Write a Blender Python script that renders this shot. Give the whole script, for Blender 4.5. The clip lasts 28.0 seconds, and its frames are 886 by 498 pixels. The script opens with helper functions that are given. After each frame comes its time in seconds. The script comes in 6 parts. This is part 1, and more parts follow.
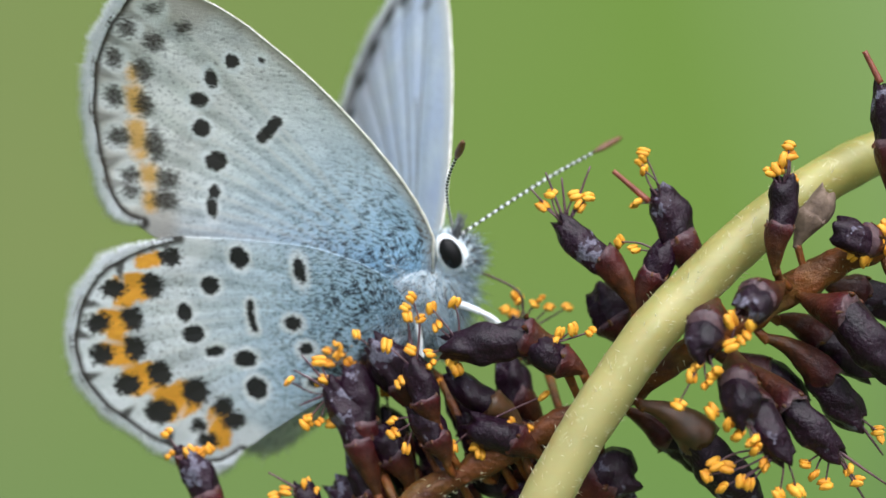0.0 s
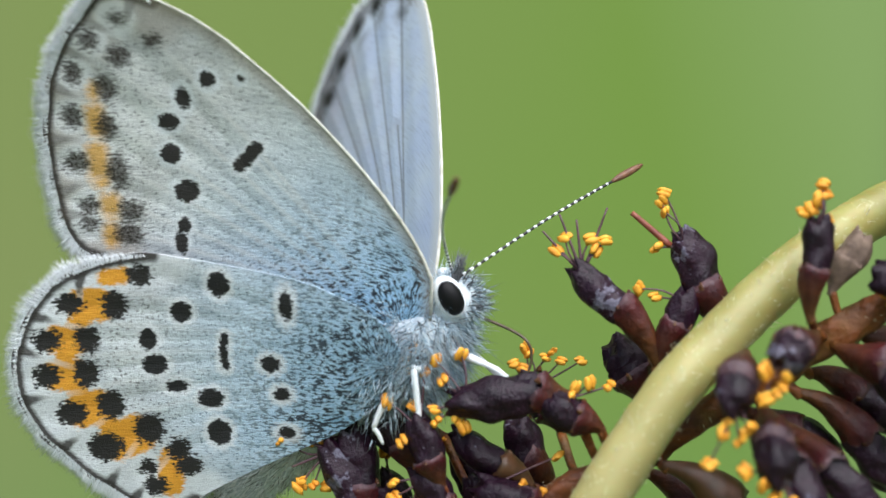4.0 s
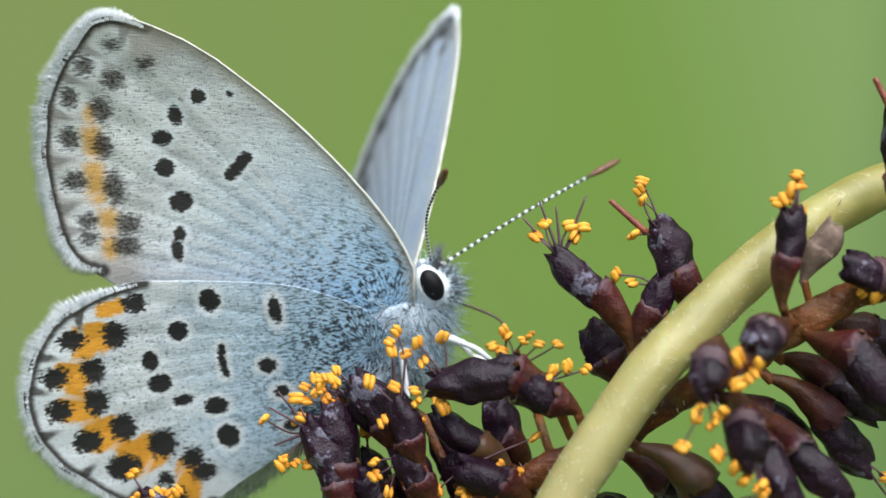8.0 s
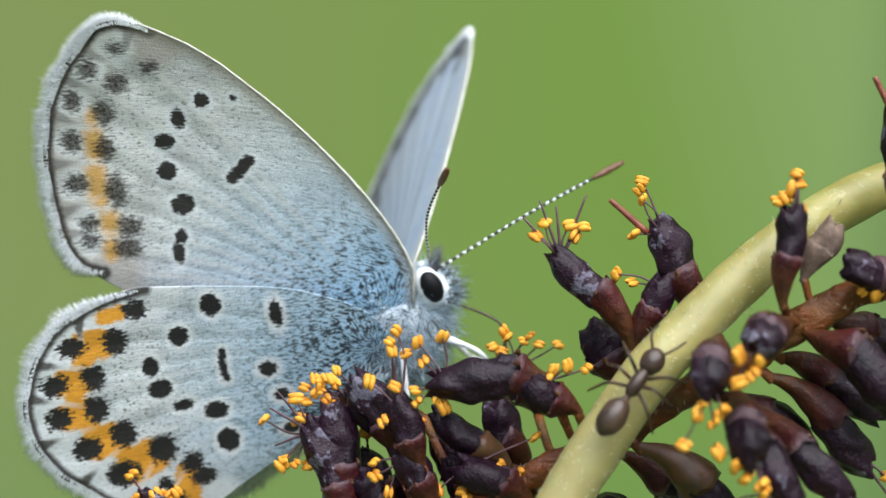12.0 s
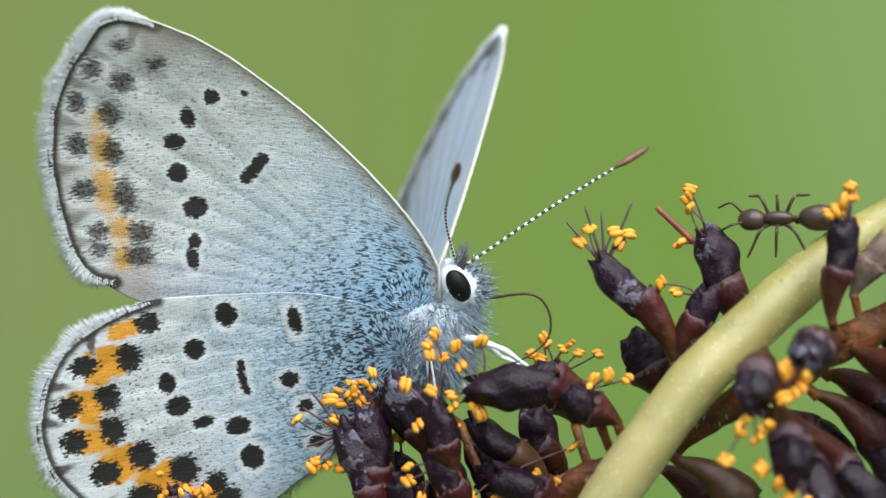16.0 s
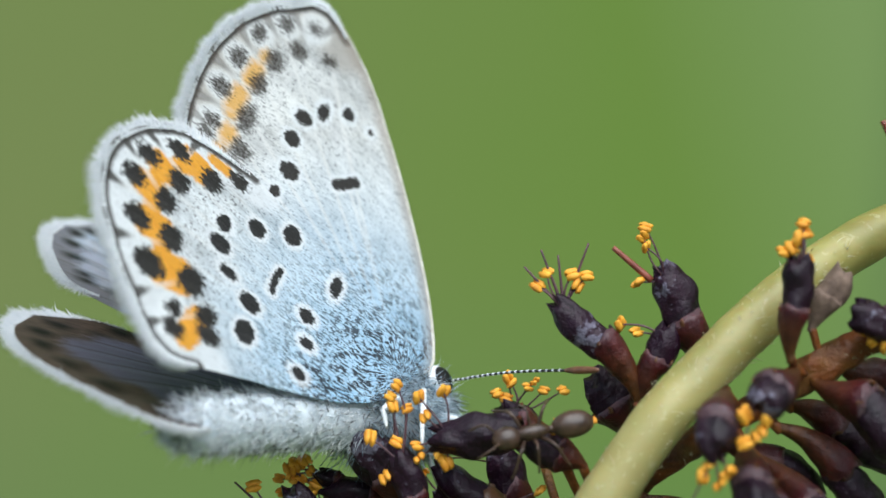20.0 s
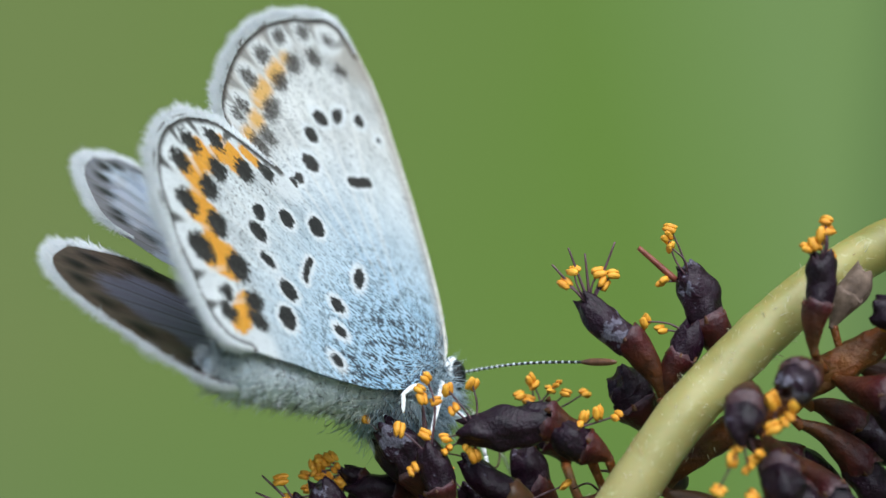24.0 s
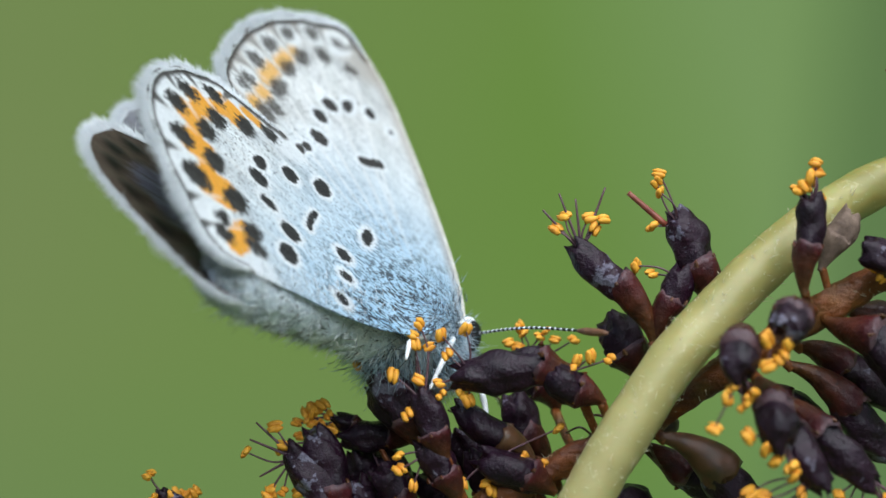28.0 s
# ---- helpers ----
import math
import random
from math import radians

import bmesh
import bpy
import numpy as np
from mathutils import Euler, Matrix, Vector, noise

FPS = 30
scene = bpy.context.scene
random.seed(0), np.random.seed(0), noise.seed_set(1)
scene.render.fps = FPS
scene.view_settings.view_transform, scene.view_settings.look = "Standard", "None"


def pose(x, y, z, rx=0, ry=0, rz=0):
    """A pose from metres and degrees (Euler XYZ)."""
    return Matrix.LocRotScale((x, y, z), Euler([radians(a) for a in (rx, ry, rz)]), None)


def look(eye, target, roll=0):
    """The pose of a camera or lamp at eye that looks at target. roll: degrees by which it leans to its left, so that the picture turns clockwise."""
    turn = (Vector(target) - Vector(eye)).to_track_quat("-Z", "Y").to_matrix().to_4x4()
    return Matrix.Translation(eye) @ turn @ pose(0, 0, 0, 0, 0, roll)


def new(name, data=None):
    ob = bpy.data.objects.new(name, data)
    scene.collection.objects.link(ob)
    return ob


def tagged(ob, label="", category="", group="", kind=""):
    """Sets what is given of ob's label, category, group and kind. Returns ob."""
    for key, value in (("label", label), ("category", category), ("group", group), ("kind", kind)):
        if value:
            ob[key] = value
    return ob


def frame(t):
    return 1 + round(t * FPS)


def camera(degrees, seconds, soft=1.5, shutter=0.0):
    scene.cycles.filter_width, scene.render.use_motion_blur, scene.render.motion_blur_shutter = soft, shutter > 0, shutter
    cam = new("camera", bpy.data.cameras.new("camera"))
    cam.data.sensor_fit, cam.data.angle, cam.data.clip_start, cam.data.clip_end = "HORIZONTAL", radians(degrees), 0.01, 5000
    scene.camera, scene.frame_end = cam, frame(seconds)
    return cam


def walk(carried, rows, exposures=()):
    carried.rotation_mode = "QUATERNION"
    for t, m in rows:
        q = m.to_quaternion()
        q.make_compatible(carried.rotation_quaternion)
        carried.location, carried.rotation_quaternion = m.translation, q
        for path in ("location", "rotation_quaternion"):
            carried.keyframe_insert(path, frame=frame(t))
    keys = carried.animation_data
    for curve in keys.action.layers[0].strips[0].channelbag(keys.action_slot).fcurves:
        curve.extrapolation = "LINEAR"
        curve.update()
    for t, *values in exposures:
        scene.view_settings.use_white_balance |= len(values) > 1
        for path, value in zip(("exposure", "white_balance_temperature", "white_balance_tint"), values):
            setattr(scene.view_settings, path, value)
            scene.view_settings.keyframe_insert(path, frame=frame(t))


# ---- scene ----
# Lengths below are in millimetres and are brought to metres by MM.
MM = 0.001


def turned(x, y, z, a, b, c):
    """A pose from millimetres and a turn vector in radians."""
    v = Vector((a, b, c))
    return Matrix.Translation(Vector((x, y, z)) * MM) @ Matrix.Rotation(v.length, 4, v if v.length > 1e-9 else Vector((1, 0, 0)))


cam = camera(32, 28.0, soft=1.5)
cam.data.dof.use_dof = True
cam.data.dof.focus_distance = 0.0472
cam.data.dof.aperture_fstop = 56.0
PATH = [
    (0, 2.133, -52.2, -0.104, 1.56477, 0.05528, 0.03654),
    (0.5, 2.089, -50.45, -0.687, 1.57884, 0.04384, 0.0318),
    (1, 1.881, -49.929, -1.132, 1.59539, 0.03697, 0.02831),
    (1.5, 2.131, -49.471, -1.223, 1.6047, 0.04024, 0.03787),
    (2, 1.888, -49.01, -1.529, 1.61875, 0.04108, 0.03845),
    (2.5, 1.165, -48.763, -1.717, 1.63011, 0.03654, 0.02583),
    (3, 1.52, -48.612, -1.146, 1.61973, 0.04584, 0.03461),
    (3.5, 1.455, -48.599, -1.037, 1.61765, 0.05013, 0.03041),
    (5.5, 0.378, -48.691, 0.018, 1.58584, 0.02519, 0.02396),
    (6, 0.918, -48.775, -0.261, 1.59072, 0.03126, 0.03169),
    (6.5, 1.241, -49.037, -0.309, 1.59125, 0.03127, 0.03588),
    (7, 1.01, -49.259, -0.551, 1.59602, 0.02544, 0.02815),
    (7.5, 0.763, -49.467, -0.564, 1.59607, 0.02028, 0.0208),
    (8, 0.955, -49.603, -0.673, 1.59779, 0.02284, 0.02157),
    (8.5, 0.766, -49.686, -0.557, 1.59507, 0.01993, 0.01675),
    (9, 0.881, -49.692, -0.547, 1.59496, 0.0224, 0.01765),
    (9.5, 0.765, -49.708, -0.344, 1.59092, 0.02041, 0.01593),
    (10, 0.88, -49.689, -0.473, 1.59348, 0.02092, 0.01925),
    (10.5, 1.054, -49.662, -0.766, 1.59973, 0.02327, 0.02238),
    (11, 0.842, -49.667, -0.851, 1.60152, 0.0202, 0.01788),
    (11.5, 0.751, -49.65, -0.933, 1.60341, 0.01906, 0.016),
    (13.5, 1.35, -49.054, -1.096, 1.60584, 0.03718, 0.0371),
    (14, 1.083, -48.915, -1.115, 1.60659, 0.03203, 0.038),
    (14.5, 1.14, -48.758, -1.168, 1.60813, 0.03181, 0.04526),
    (15, 1.059, -48.723, -0.853, 1.60185, 0.02924, 0.05083),
    (15.5, 0.653, -48.687, -0.816, 1.60107, 0.0166, 0.05532),
    (16, 0.646, -48.718, -1.184, 1.61093, 0.01427, 0.06203),
    (16.5, 2.883, -48.972, -1.496, 1.6173, 0.0582, 0.09617),
    (17, 1.344, -49.188, -0.6, 1.60248, 0.05372, 0.04458),
    (17.5, 0.502, -49.525, 0.506, 1.57835, 0.02751, 0.04566),
    (18, -0.006, -49.613, 1.041, 1.57411, 0.02381, 0.02156),
    (18.5, 2.129, -49.56, 0.677, 1.58666, 0.04596, 0.06169),
    (19, 2.064, -49.506, 1.289, 1.57466, 0.02949, 0.07433),
    (19.5, 0.675, -48.739, 1.864, 1.57176, 0.02324, 0.01149),
    (20, 1.51, -48.744, 1.625, 1.58071, 0.04502, 0.01891),
    (20.5, 1.088, -48.727, 1.293, 1.58735, 0.02889, 0.02827),
    (21, 2.723, -48.778, 1.717, 1.5781, 0.06808, 0.05187),
    (21.5, 2.73, -48.751, 2.137, 1.56833, 0.07174, 0.0536),
    (23.5, -0.054, -49.7, -1.404, 1.64766, 0.02512, 0.01345),
    (24, -0.398, -49.7, -1.504, 1.6461, 0.01723, 0.01169),
    (24.5, -1.36, -49.7, -1.264, 1.6368, 0.00156, -0.00247),
    (25, -2.359, -49.7, -1.482, 1.63722, -0.017, -0.01637),
    (25.5, -3.082, -49.7, -1.292, 1.62884, -0.03063, -0.02749),
    (26, -2.18, -49.7, -1.01, 1.61949, -0.0092, -0.02106),
    (26.5, -2.079, -49.7, -1.907, 1.63484, -0.00761, -0.02187),
    (27, -2.096, -49.7, -1.946, 1.63134, -0.00793, -0.02457),
    (27.5, -2.214, -49.7, -2.101, 1.63025, -0.01053, -0.02792),
    (28, -1.808, -49.7, -2.465, 1.63196, -0.00334, -0.02345),
]
walk(cam, [(t, turned(*row)) for t, *row in PATH], [(0, -0.12, 6300, 8.5), (16.3, -0.12, 6300, 8.5), (17, -0.26, 6300, 8), (18.2, -0.1, 6300, 8), (19.5, -0.43, 6200, 6), (24, -0.5, 6050, 5), (28, -0.5, 6050, 5)])

# ---- light ----
world = bpy.data.worlds.new("world")
scene.world = world
world.use_nodes = True
sky = world.node_tree.nodes.new("ShaderNodeTexSky")
sky.sky_type, sky.sun_disc, sky.sun_elevation, sky.sun_rotation = "NISHITA", False, radians(55), radians(157)
world.node_tree.links.new(sky.outputs[0], world.node_tree.nodes["Background"].inputs[0])
world.node_tree.nodes["Background"].inputs[1].default_value = 0.15
sun = new("sun", bpy.data.lights.new("sun", "SUN"))
sun.data.energy, sun.data.angle, sun.data.color = 6.8, radians(70), (1.0, 0.985, 0.975)
sun.matrix_world = look((0.26, -0.62, 0.96), (0, 0, 0))
scene.view_settings.exposure = 0.0


# ---- materials ----
class Nodes:
    """A small writer of node materials."""

    def __init__(self, name):
        self.mat = bpy.data.materials.new(name)
        self.mat.use_nodes = True
        self.tree = self.mat.node_tree
        self.bsdf = self.tree.nodes["Principled BSDF"]

    def put(self, socket, value):
        if isinstance(value, bpy.types.NodeSocket):
            self.tree.links.new(value, socket)
        elif value is not None:
            socket.default_value = value

    def node(self, kind, out=0, **values):
        n = self.tree.nodes.new(kind)
        for key, v in values.items():
            if key.startswith("i_"):
                k = key[2:]
                self.put(n.inputs[int(k) if k.isdigit() else k], v)
            else:
                setattr(n, key, v)
        return n.outputs[out]

    def attr(self, name):
        return self.node("ShaderNodeAttribute", out=2, attribute_name=name)

    def noise(self, scale, detail=4.0, rough=0.55, vector=None):
        return self.node("ShaderNodeTexNoise", i_Vector=vector or self.node("ShaderNodeTexCoord", out=3), i_Scale=scale, i_Detail=detail, i_Roughness=rough)

    def math(self, op, a, b=0.0, c=0.0, clamp=False):
        return self.node("ShaderNodeMath", operation=op, use_clamp=clamp, i_0=a, i_1=b, i_2=c)

    def ramp(self, value, lo, hi):
        return self.node("ShaderNodeMapRange", i_0=value, i_1=lo, i_2=hi, i_3=0.0, i_4=1.0)

    def mix(self, fac, a, b):
        n = self.tree.nodes.new("ShaderNodeMix")
        n.data_type = "RGBA"
        for s, v in ((n.inputs[0], fac), (n.inputs[6], a if not isinstance(a, tuple) else (*a, 1)), (n.inputs[7], b if not isinstance(b, tuple) else (*b, 1))):
            self.put(s, v)
        return n.outputs[2]

    def done(self, color, rough=0.6, bump=None, strength=0.3, distance=0.00005, **more):
        b = self.bsdf
        self.put(b.inputs["Base Color"], (*color, 1) if isinstance(color, tuple) else color)
        self.put(b.inputs["Roughness"], rough)
        for k, v in more.items():
            self.put(b.inputs[k.replace("_", " ")], v)
        if bump is not None:
            n = self.tree.nodes.new("ShaderNodeBump")
            self.put(n.inputs["Strength"], strength), self.put(n.inputs["Distance"], distance), self.put(n.inputs["Height"], bump)
            self.put(b.inputs["Normal"], n.outputs[0])
        return self.mat

    def thin(self, color, share):
        """Lets part of the light through a thin sheet."""
        t = self.tree.nodes.new("ShaderNodeBsdfTranslucent")
        self.put(t.inputs[0], color)
        x = self.tree.nodes.new("ShaderNodeMixShader")
        x.inputs[0].default_value = share
        self.tree.links.new(self.bsdf.outputs[0], x.inputs[1])
        self.tree.links.new(t.outputs[0], x.inputs[2])
        self.tree.links.new(x.outputs[0], self.tree.nodes["Material Output"].inputs[0])
        return self.mat


def streaks(m, across, along):
    """Noise drawn out along the wing's rays."""
    v = m.node("ShaderNodeCombineXYZ", i_0=m.math("MULTIPLY", m.attr("across"), across), i_1=m.math("MULTIPLY", m.attr("along"), along), i_2=0.0)
    return m.noise(1.0, 3.0, 0.6, v)


def wing_under():
    """Scale-dusted underside: pale ground, blue base, black spots with white rings, orange cells, dark margin line."""
    m = Nodes("wing_underside")
    fine, dash, dust = streaks(m, 15.0, 2.6), streaks(m, 17.0, 6.5), m.noise(24000.0, 2.0)
    grain = m.noise(9000.0, 3.0, 0.65)
    broad, rays = m.noise(600.0, 3.0), streaks(m, 2.6, 0.45)
    jag = m.math("MULTIPLY", m.math("SUBTRACT", m.math("ADD", m.math("MULTIPLY", streaks(m, 12.0, 4.5), 0.7), m.math("MULTIPLY", grain, 0.3)), 0.5), 0.8)
    light = m.mix(m.attr("faded"), (0.81, 0.845, 0.86), (0.87, 0.85, 0.82))
    deep = m.mix(m.attr("faded"), (0.49, 0.52, 0.54), (0.60, 0.59, 0.57))
    c = m.mix(m.ramp(m.math("ADD", broad, m.math("MULTIPLY", rays, 0.9)), 0.70, 1.12), deep, light)
    c = m.mix(m.math("MULTIPLY", m.ramp(m.math("ADD", m.math("MULTIPLY", fine, 0.6), m.math("MULTIPLY", dash, 0.4)), 0.49, 0.61), m.math("SUBTRACT", 0.42, m.math("MULTIPLY", m.attr("faded"), 0.15))), c, (0.15, 0.148, 0.145))
    c = m.mix(m.math("MULTIPLY", m.ramp(m.math("ADD", m.math("MULTIPLY", dash, 0.5), m.math("MULTIPLY", grain, 0.5)), 0.545, 0.59), m.math("SUBTRACT", 0.74, m.math("MULTIPLY", m.attr("faded"), 0.18))), c, (0.05, 0.05, 0.052))
    c = m.mix(m.math("MULTIPLY", m.ramp(dust, 0.55, 0.75), 0.25), c, (0.9, 0.92, 0.94))
    c = m.mix(m.attr("blue"), c, m.mix(m.ramp(fine, 0.35, 0.65), (0.38, 0.66, 0.88), (0.21, 0.45, 0.68)))
    clump = m.math("MULTIPLY", m.math("SUBTRACT", m.noise(2600.0, 3.0, 0.6), 0.5), 0.3)
    coarse = streaks(m, 12.0, 4.6)
    fleck = m.math("ADD", m.math("ADD", m.math("ADD", m.math("MULTIPLY", coarse, 0.75), m.math("MULTIPLY", grain, 0.25)), clump), m.math("MULTIPLY", m.attr("blue"), m.math("SUBTRACT", 0.115, m.math("MULTIPLY", m.attr("faded"), 0.055))))
    speck = m.math("MULTIPLY", m.ramp(fleck, 0.57, 0.60), m.ramp(m.attr("blue"), 0.22, 0.65))
    c = m.mix(m.math("MULTIPLY", speck, 0.96), c, (0.016, 0.022, 0.032))
    c = m.mix(m.math("MULTIPLY", m.ramp(m.math("ADD", m.attr("vein"), m.math("MULTIPLY", jag, 0.2)), 0.12, 0.03), m.math("ADD", m.math("SUBTRACT", 0.3, m.math("MULTIPLY", m.attr("blue"), 0.75)), m.math("MULTIPLY", m.attr("faded"), 0.42), clamp=True)), c, (0.82, 0.81, 0.79))
    outer = m.math("ADD", m.attr("line"), m.math("MULTIPLY", jag, 0.9))
    c = m.mix(m.math("MULTIPLY", m.ramp(outer, 1.30, 0.9), 0.7), c, m.mix(m.attr("faded"), (0.82, 0.84, 0.86), (0.60, 0.57, 0.52)))
    c = m.mix(m.math("MULTIPLY", m.ramp(m.math("ADD", m.attr("spot"), m.math("MULTIPLY", jag, 0.7)), 0.22, 0.07), 0.8), c, (0.82, 0.84, 0.86))
    cell = m.math("ADD", m.attr("lobe"), m.math("MULTIPLY", jag, 0.3))
    gap = m.math("MULTIPLY", m.ramp(cell, 0.02, 0.2), m.ramp(m.attr("line"), 1.45, 0.9))
    c = m.mix(m.math("MULTIPLY", gap, m.math("MULTIPLY", m.attr("faded"), 0.62)), c, (0.26, 0.21, 0.165))
    c = m.mix(m.math("MULTIPLY", m.ramp(cell, 0.08, -0.06), m.math("SUBTRACT", 0.8, m.math("MULTIPLY", m.attr("faded"), 0.35))), c, (0.82, 0.84, 0.85))
    gold = m.mix(m.ramp(fine, 0.3, 0.7), (0.86, 0.41, 0.03), (0.72, 0.30, 0.02))
    pale = m.mix(m.attr("faded"), gold, (0.76, 0.42, 0.055))
    band = m.math("ADD", m.attr("orange"), m.math("MULTIPLY", jag, 0.8))
    soft = m.math("MULTIPLY", m.attr("faded"), 0.15)
    c = m.mix(m.math("MULTIPLY", m.ramp(band, m.math("ADD", 0.06, soft), m.math("SUBTRACT", -0.06, soft)), m.math("SUBTRACT", 1.0, m.math("MULTIPLY", m.attr("faded"), 0.2))), c, pale)
    bar = m.math("MULTIPLY", m.ramp(m.math("ADD", m.attr("tick"), m.math("MULTIPLY", jag, 0.2)), 0.13, 0.06), m.ramp(m.attr("line"), 1.9, 1.2))
    c = m.mix(m.math("MULTIPLY", bar, m.math("SUBTRACT", 0.55, m.math("MULTIPLY", m.attr("faded"), 0.3))), c, (0.82, 0.83, 0.83))
    ink = m.mix(m.attr("faded"), (0.012, 0.011, 0.011), (0.03, 0.026, 0.023))
    c = m.mix(m.ramp(m.math("ADD", m.attr("spot"), m.math("MULTIPLY", jag, 0.6)), 0.03, -0.03), c, ink)
    rough_edge = m.math("ADD", m.attr("lunule"), m.math("MULTIPLY", jag, m.math("ADD", 1.35, m.math("MULTIPLY", m.attr("faded"), 0.5))))
    dark = m.ramp(rough_edge, m.math("ADD", 0.05, m.math("MULTIPLY", m.attr("faded"), 0.06)), m.math("SUBTRACT", -0.05, m.math("MULTIPLY", m.attr("faded"), 0.08)))
    motes = m.math("MULTIPLY", m.attr("faded"), m.math("MULTIPLY", m.ramp(grain, 0.58, 0.42), 0.3))
    c = m.mix(m.math("MULTIPLY", dark, m.math("SUBTRACT", 1.0, motes)), c, m.mix(m.attr("faded"), (0.014, 0.012, 0.010), (0.045, 0.034, 0.025)))
    c = m.mix(m.math("MULTIPLY", m.ramp(m.math("ADD", m.attr("line"), m.math("MULTIPLY", jag, 0.3)), 0.30, 0.16), 0.95), c, (0.035, 0.028, 0.023))
    reach = m.math("ADD", 0.75, m.math("MULTIPLY", m.attr("faded"), 0.4))
    taper = m.math("ADD", 0.05, m.math("MULTIPLY", m.ramp(m.attr("line"), reach, 0.12), 0.13))
    tick = m.ramp(m.math("SUBTRACT", m.math("ADD", m.attr("tick"), m.math("MULTIPLY", jag, 0.25)), taper), 0.05, -0.05)
    c = m.mix(m.math("MULTIPLY", m.math("MULTIPLY", tick, m.ramp(m.attr("line"), m.math("ADD", reach, 0.15), m.math("MULTIPLY", reach, 0.6))), m.math("SUBTRACT", 0.9, m.math("MULTIPLY", m.attr("faded"), 0.5))), c, m.mix(m.attr("faded"), (0.03, 0.025, 0.02), (0.10, 0.075, 0.055)))
    c = m.mix(m.math("MULTIPLY", m.ramp(m.attr("costa"), 0.42, 0.1), 0.6), c, (0.36, 0.30, 0.25))
    m.done(c, 0.75, m.math("ADD", fine, m.math("MULTIPLY", dust, 0.6)), 0.7, 0.00006, Sheen_Weight=0.12, Sheen_Roughness=0.4)
    return m.thin(c, 0.25)


def wing_upper():
    m = Nodes("wing_upperside")
    fine, broad = streaks(m, 14.0, 2.0), m.noise(500.0, 3.0)
    c = m.mix(m.ramp(broad, 0.3, 0.7), (0.70, 0.79, 1.0), (0.84, 0.91, 1.0))
    c = m.mix(m.ramp(m.attr("band"), 0.9, 1.7), c, m.mix(broad, (0.13, 0.12, 0.18), (0.24, 0.25, 0.36)))
    c = m.mix(m.math("MULTIPLY", m.ramp(fine, 0.5, 0.75), m.math("MULTIPLY", m.attr("band"), 0.3)), c, (0.14, 0.14, 0.19))
    c = m.mix(m.math("MULTIPLY", m.ramp(m.attr("vein"), 0.07, 0.02), m.math("MULTIPLY", m.attr("band"), 0.5)), c, (0.03, 0.03, 0.035))
    edge = m.math("ADD", m.attr("line"), m.math("ADD", m.math("MULTIPLY", m.math("SUBTRACT", broad, 0.5), 2.2), m.math("MULTIPLY", m.math("SUBTRACT", fine, 0.5), 1.6)))
    c = m.mix(m.math("MULTIPLY", m.ramp(m.attr("costa"), 2.5, 6.0), 0.35), c, (0.17, 0.14, 0.16))
    border = m.ramp(edge, m.attr("band"), m.math("MULTIPLY", m.attr("band"), 0.7))
    c = m.mix(m.math("MULTIPLY", border, m.ramp(m.attr("band"), 0.2, 1.5)), c, m.mix(m.ramp(fine, 0.35, 0.65), (0.075, 0.052, 0.038), (0.15, 0.11, 0.085)))
    c = m.mix(m.math("MULTIPLY", m.ramp(m.attr("lunule"), 0.2, -0.2), m.math("MULTIPLY", m.ramp(m.attr("band"), 0.2, 0.9), m.ramp(m.attr("line"), 1.6, 0.9))), c, (0.015, 0.012, 0.01))
    c = m.mix(m.math("MULTIPLY", m.ramp(m.attr("costa"), 0.5, 0.12), 0.9), c, (0.8, 0.82, 0.85))
    m.done(c, 0.5, fine, 0.4, 0.00004, Sheen_Weight=m.math("MULTIPLY", m.math("SUBTRACT", 1.0, m.math("MULTIPLY", border, 0.85)), m.ramp(m.attr("band"), 2.6, 1.0)), Sheen_Roughness=0.3, Sheen_Tint=(0.70, 0.83, 1.0, 1.0))
    return m.thin(c, 0.5)


def plain(name, a, b, scale, rough=0.5, bump=0.2, **more):
    m = Nodes(name)
    n = m.noise(scale, 5.0, 0.6)
    return m.done(m.mix(m.ramp(n, 0.32, 0.68), a, b), rough, m.noise(scale * 3.0), bump, 0.00004, **more)


def petal_material():
    """Blackish purple, with flaking silvery skin in patches."""
    m = Nodes("dark_petal")
    n, k, f = m.noise(600.0, 5.0, 0.6), m.noise(3000.0, 4.0, 0.65), m.noise(11000.0, 3.0, 0.6)
    r = m.node("ShaderNodeObjectInfo", out=5)
    c = m.mix(m.ramp(n, 0.3, 0.7), (0.004, 0.0015, 0.004), (0.021, 0.004, 0.015))
    c = m.mix(m.math("MULTIPLY", m.ramp(f, 0.55, 0.7), 0.4), c, (0.055, 0.018, 0.035))
    patch = m.math("ADD", m.math("ADD", n, m.math("MULTIPLY", k, 0.6)), m.math("MULTIPLY", r, 0.05))
    flake = m.math("MULTIPLY", m.ramp(patch, 0.935, 0.965), m.math("ADD", 0.2, m.math("MULTIPLY", f, 0.8)), clamp=True)
    c = m.mix(flake, c, m.mix(f, (0.06, 0.05, 0.08), (0.32, 0.31, 0.40)))
    rough = m.math("ADD", m.math("ADD", 0.18, m.math("MULTIPLY", k, 0.35)), m.math("MULTIPLY", flake, 0.15))
    return m.done(c, rough, m.math("ADD", m.math("ADD", n, k), m.math("MULTIPLY", f, 0.5)), 0.75, 0.00012, Coat_Weight=0.08, Coat_Roughness=0.2, Specular_IOR_Level=0.22)


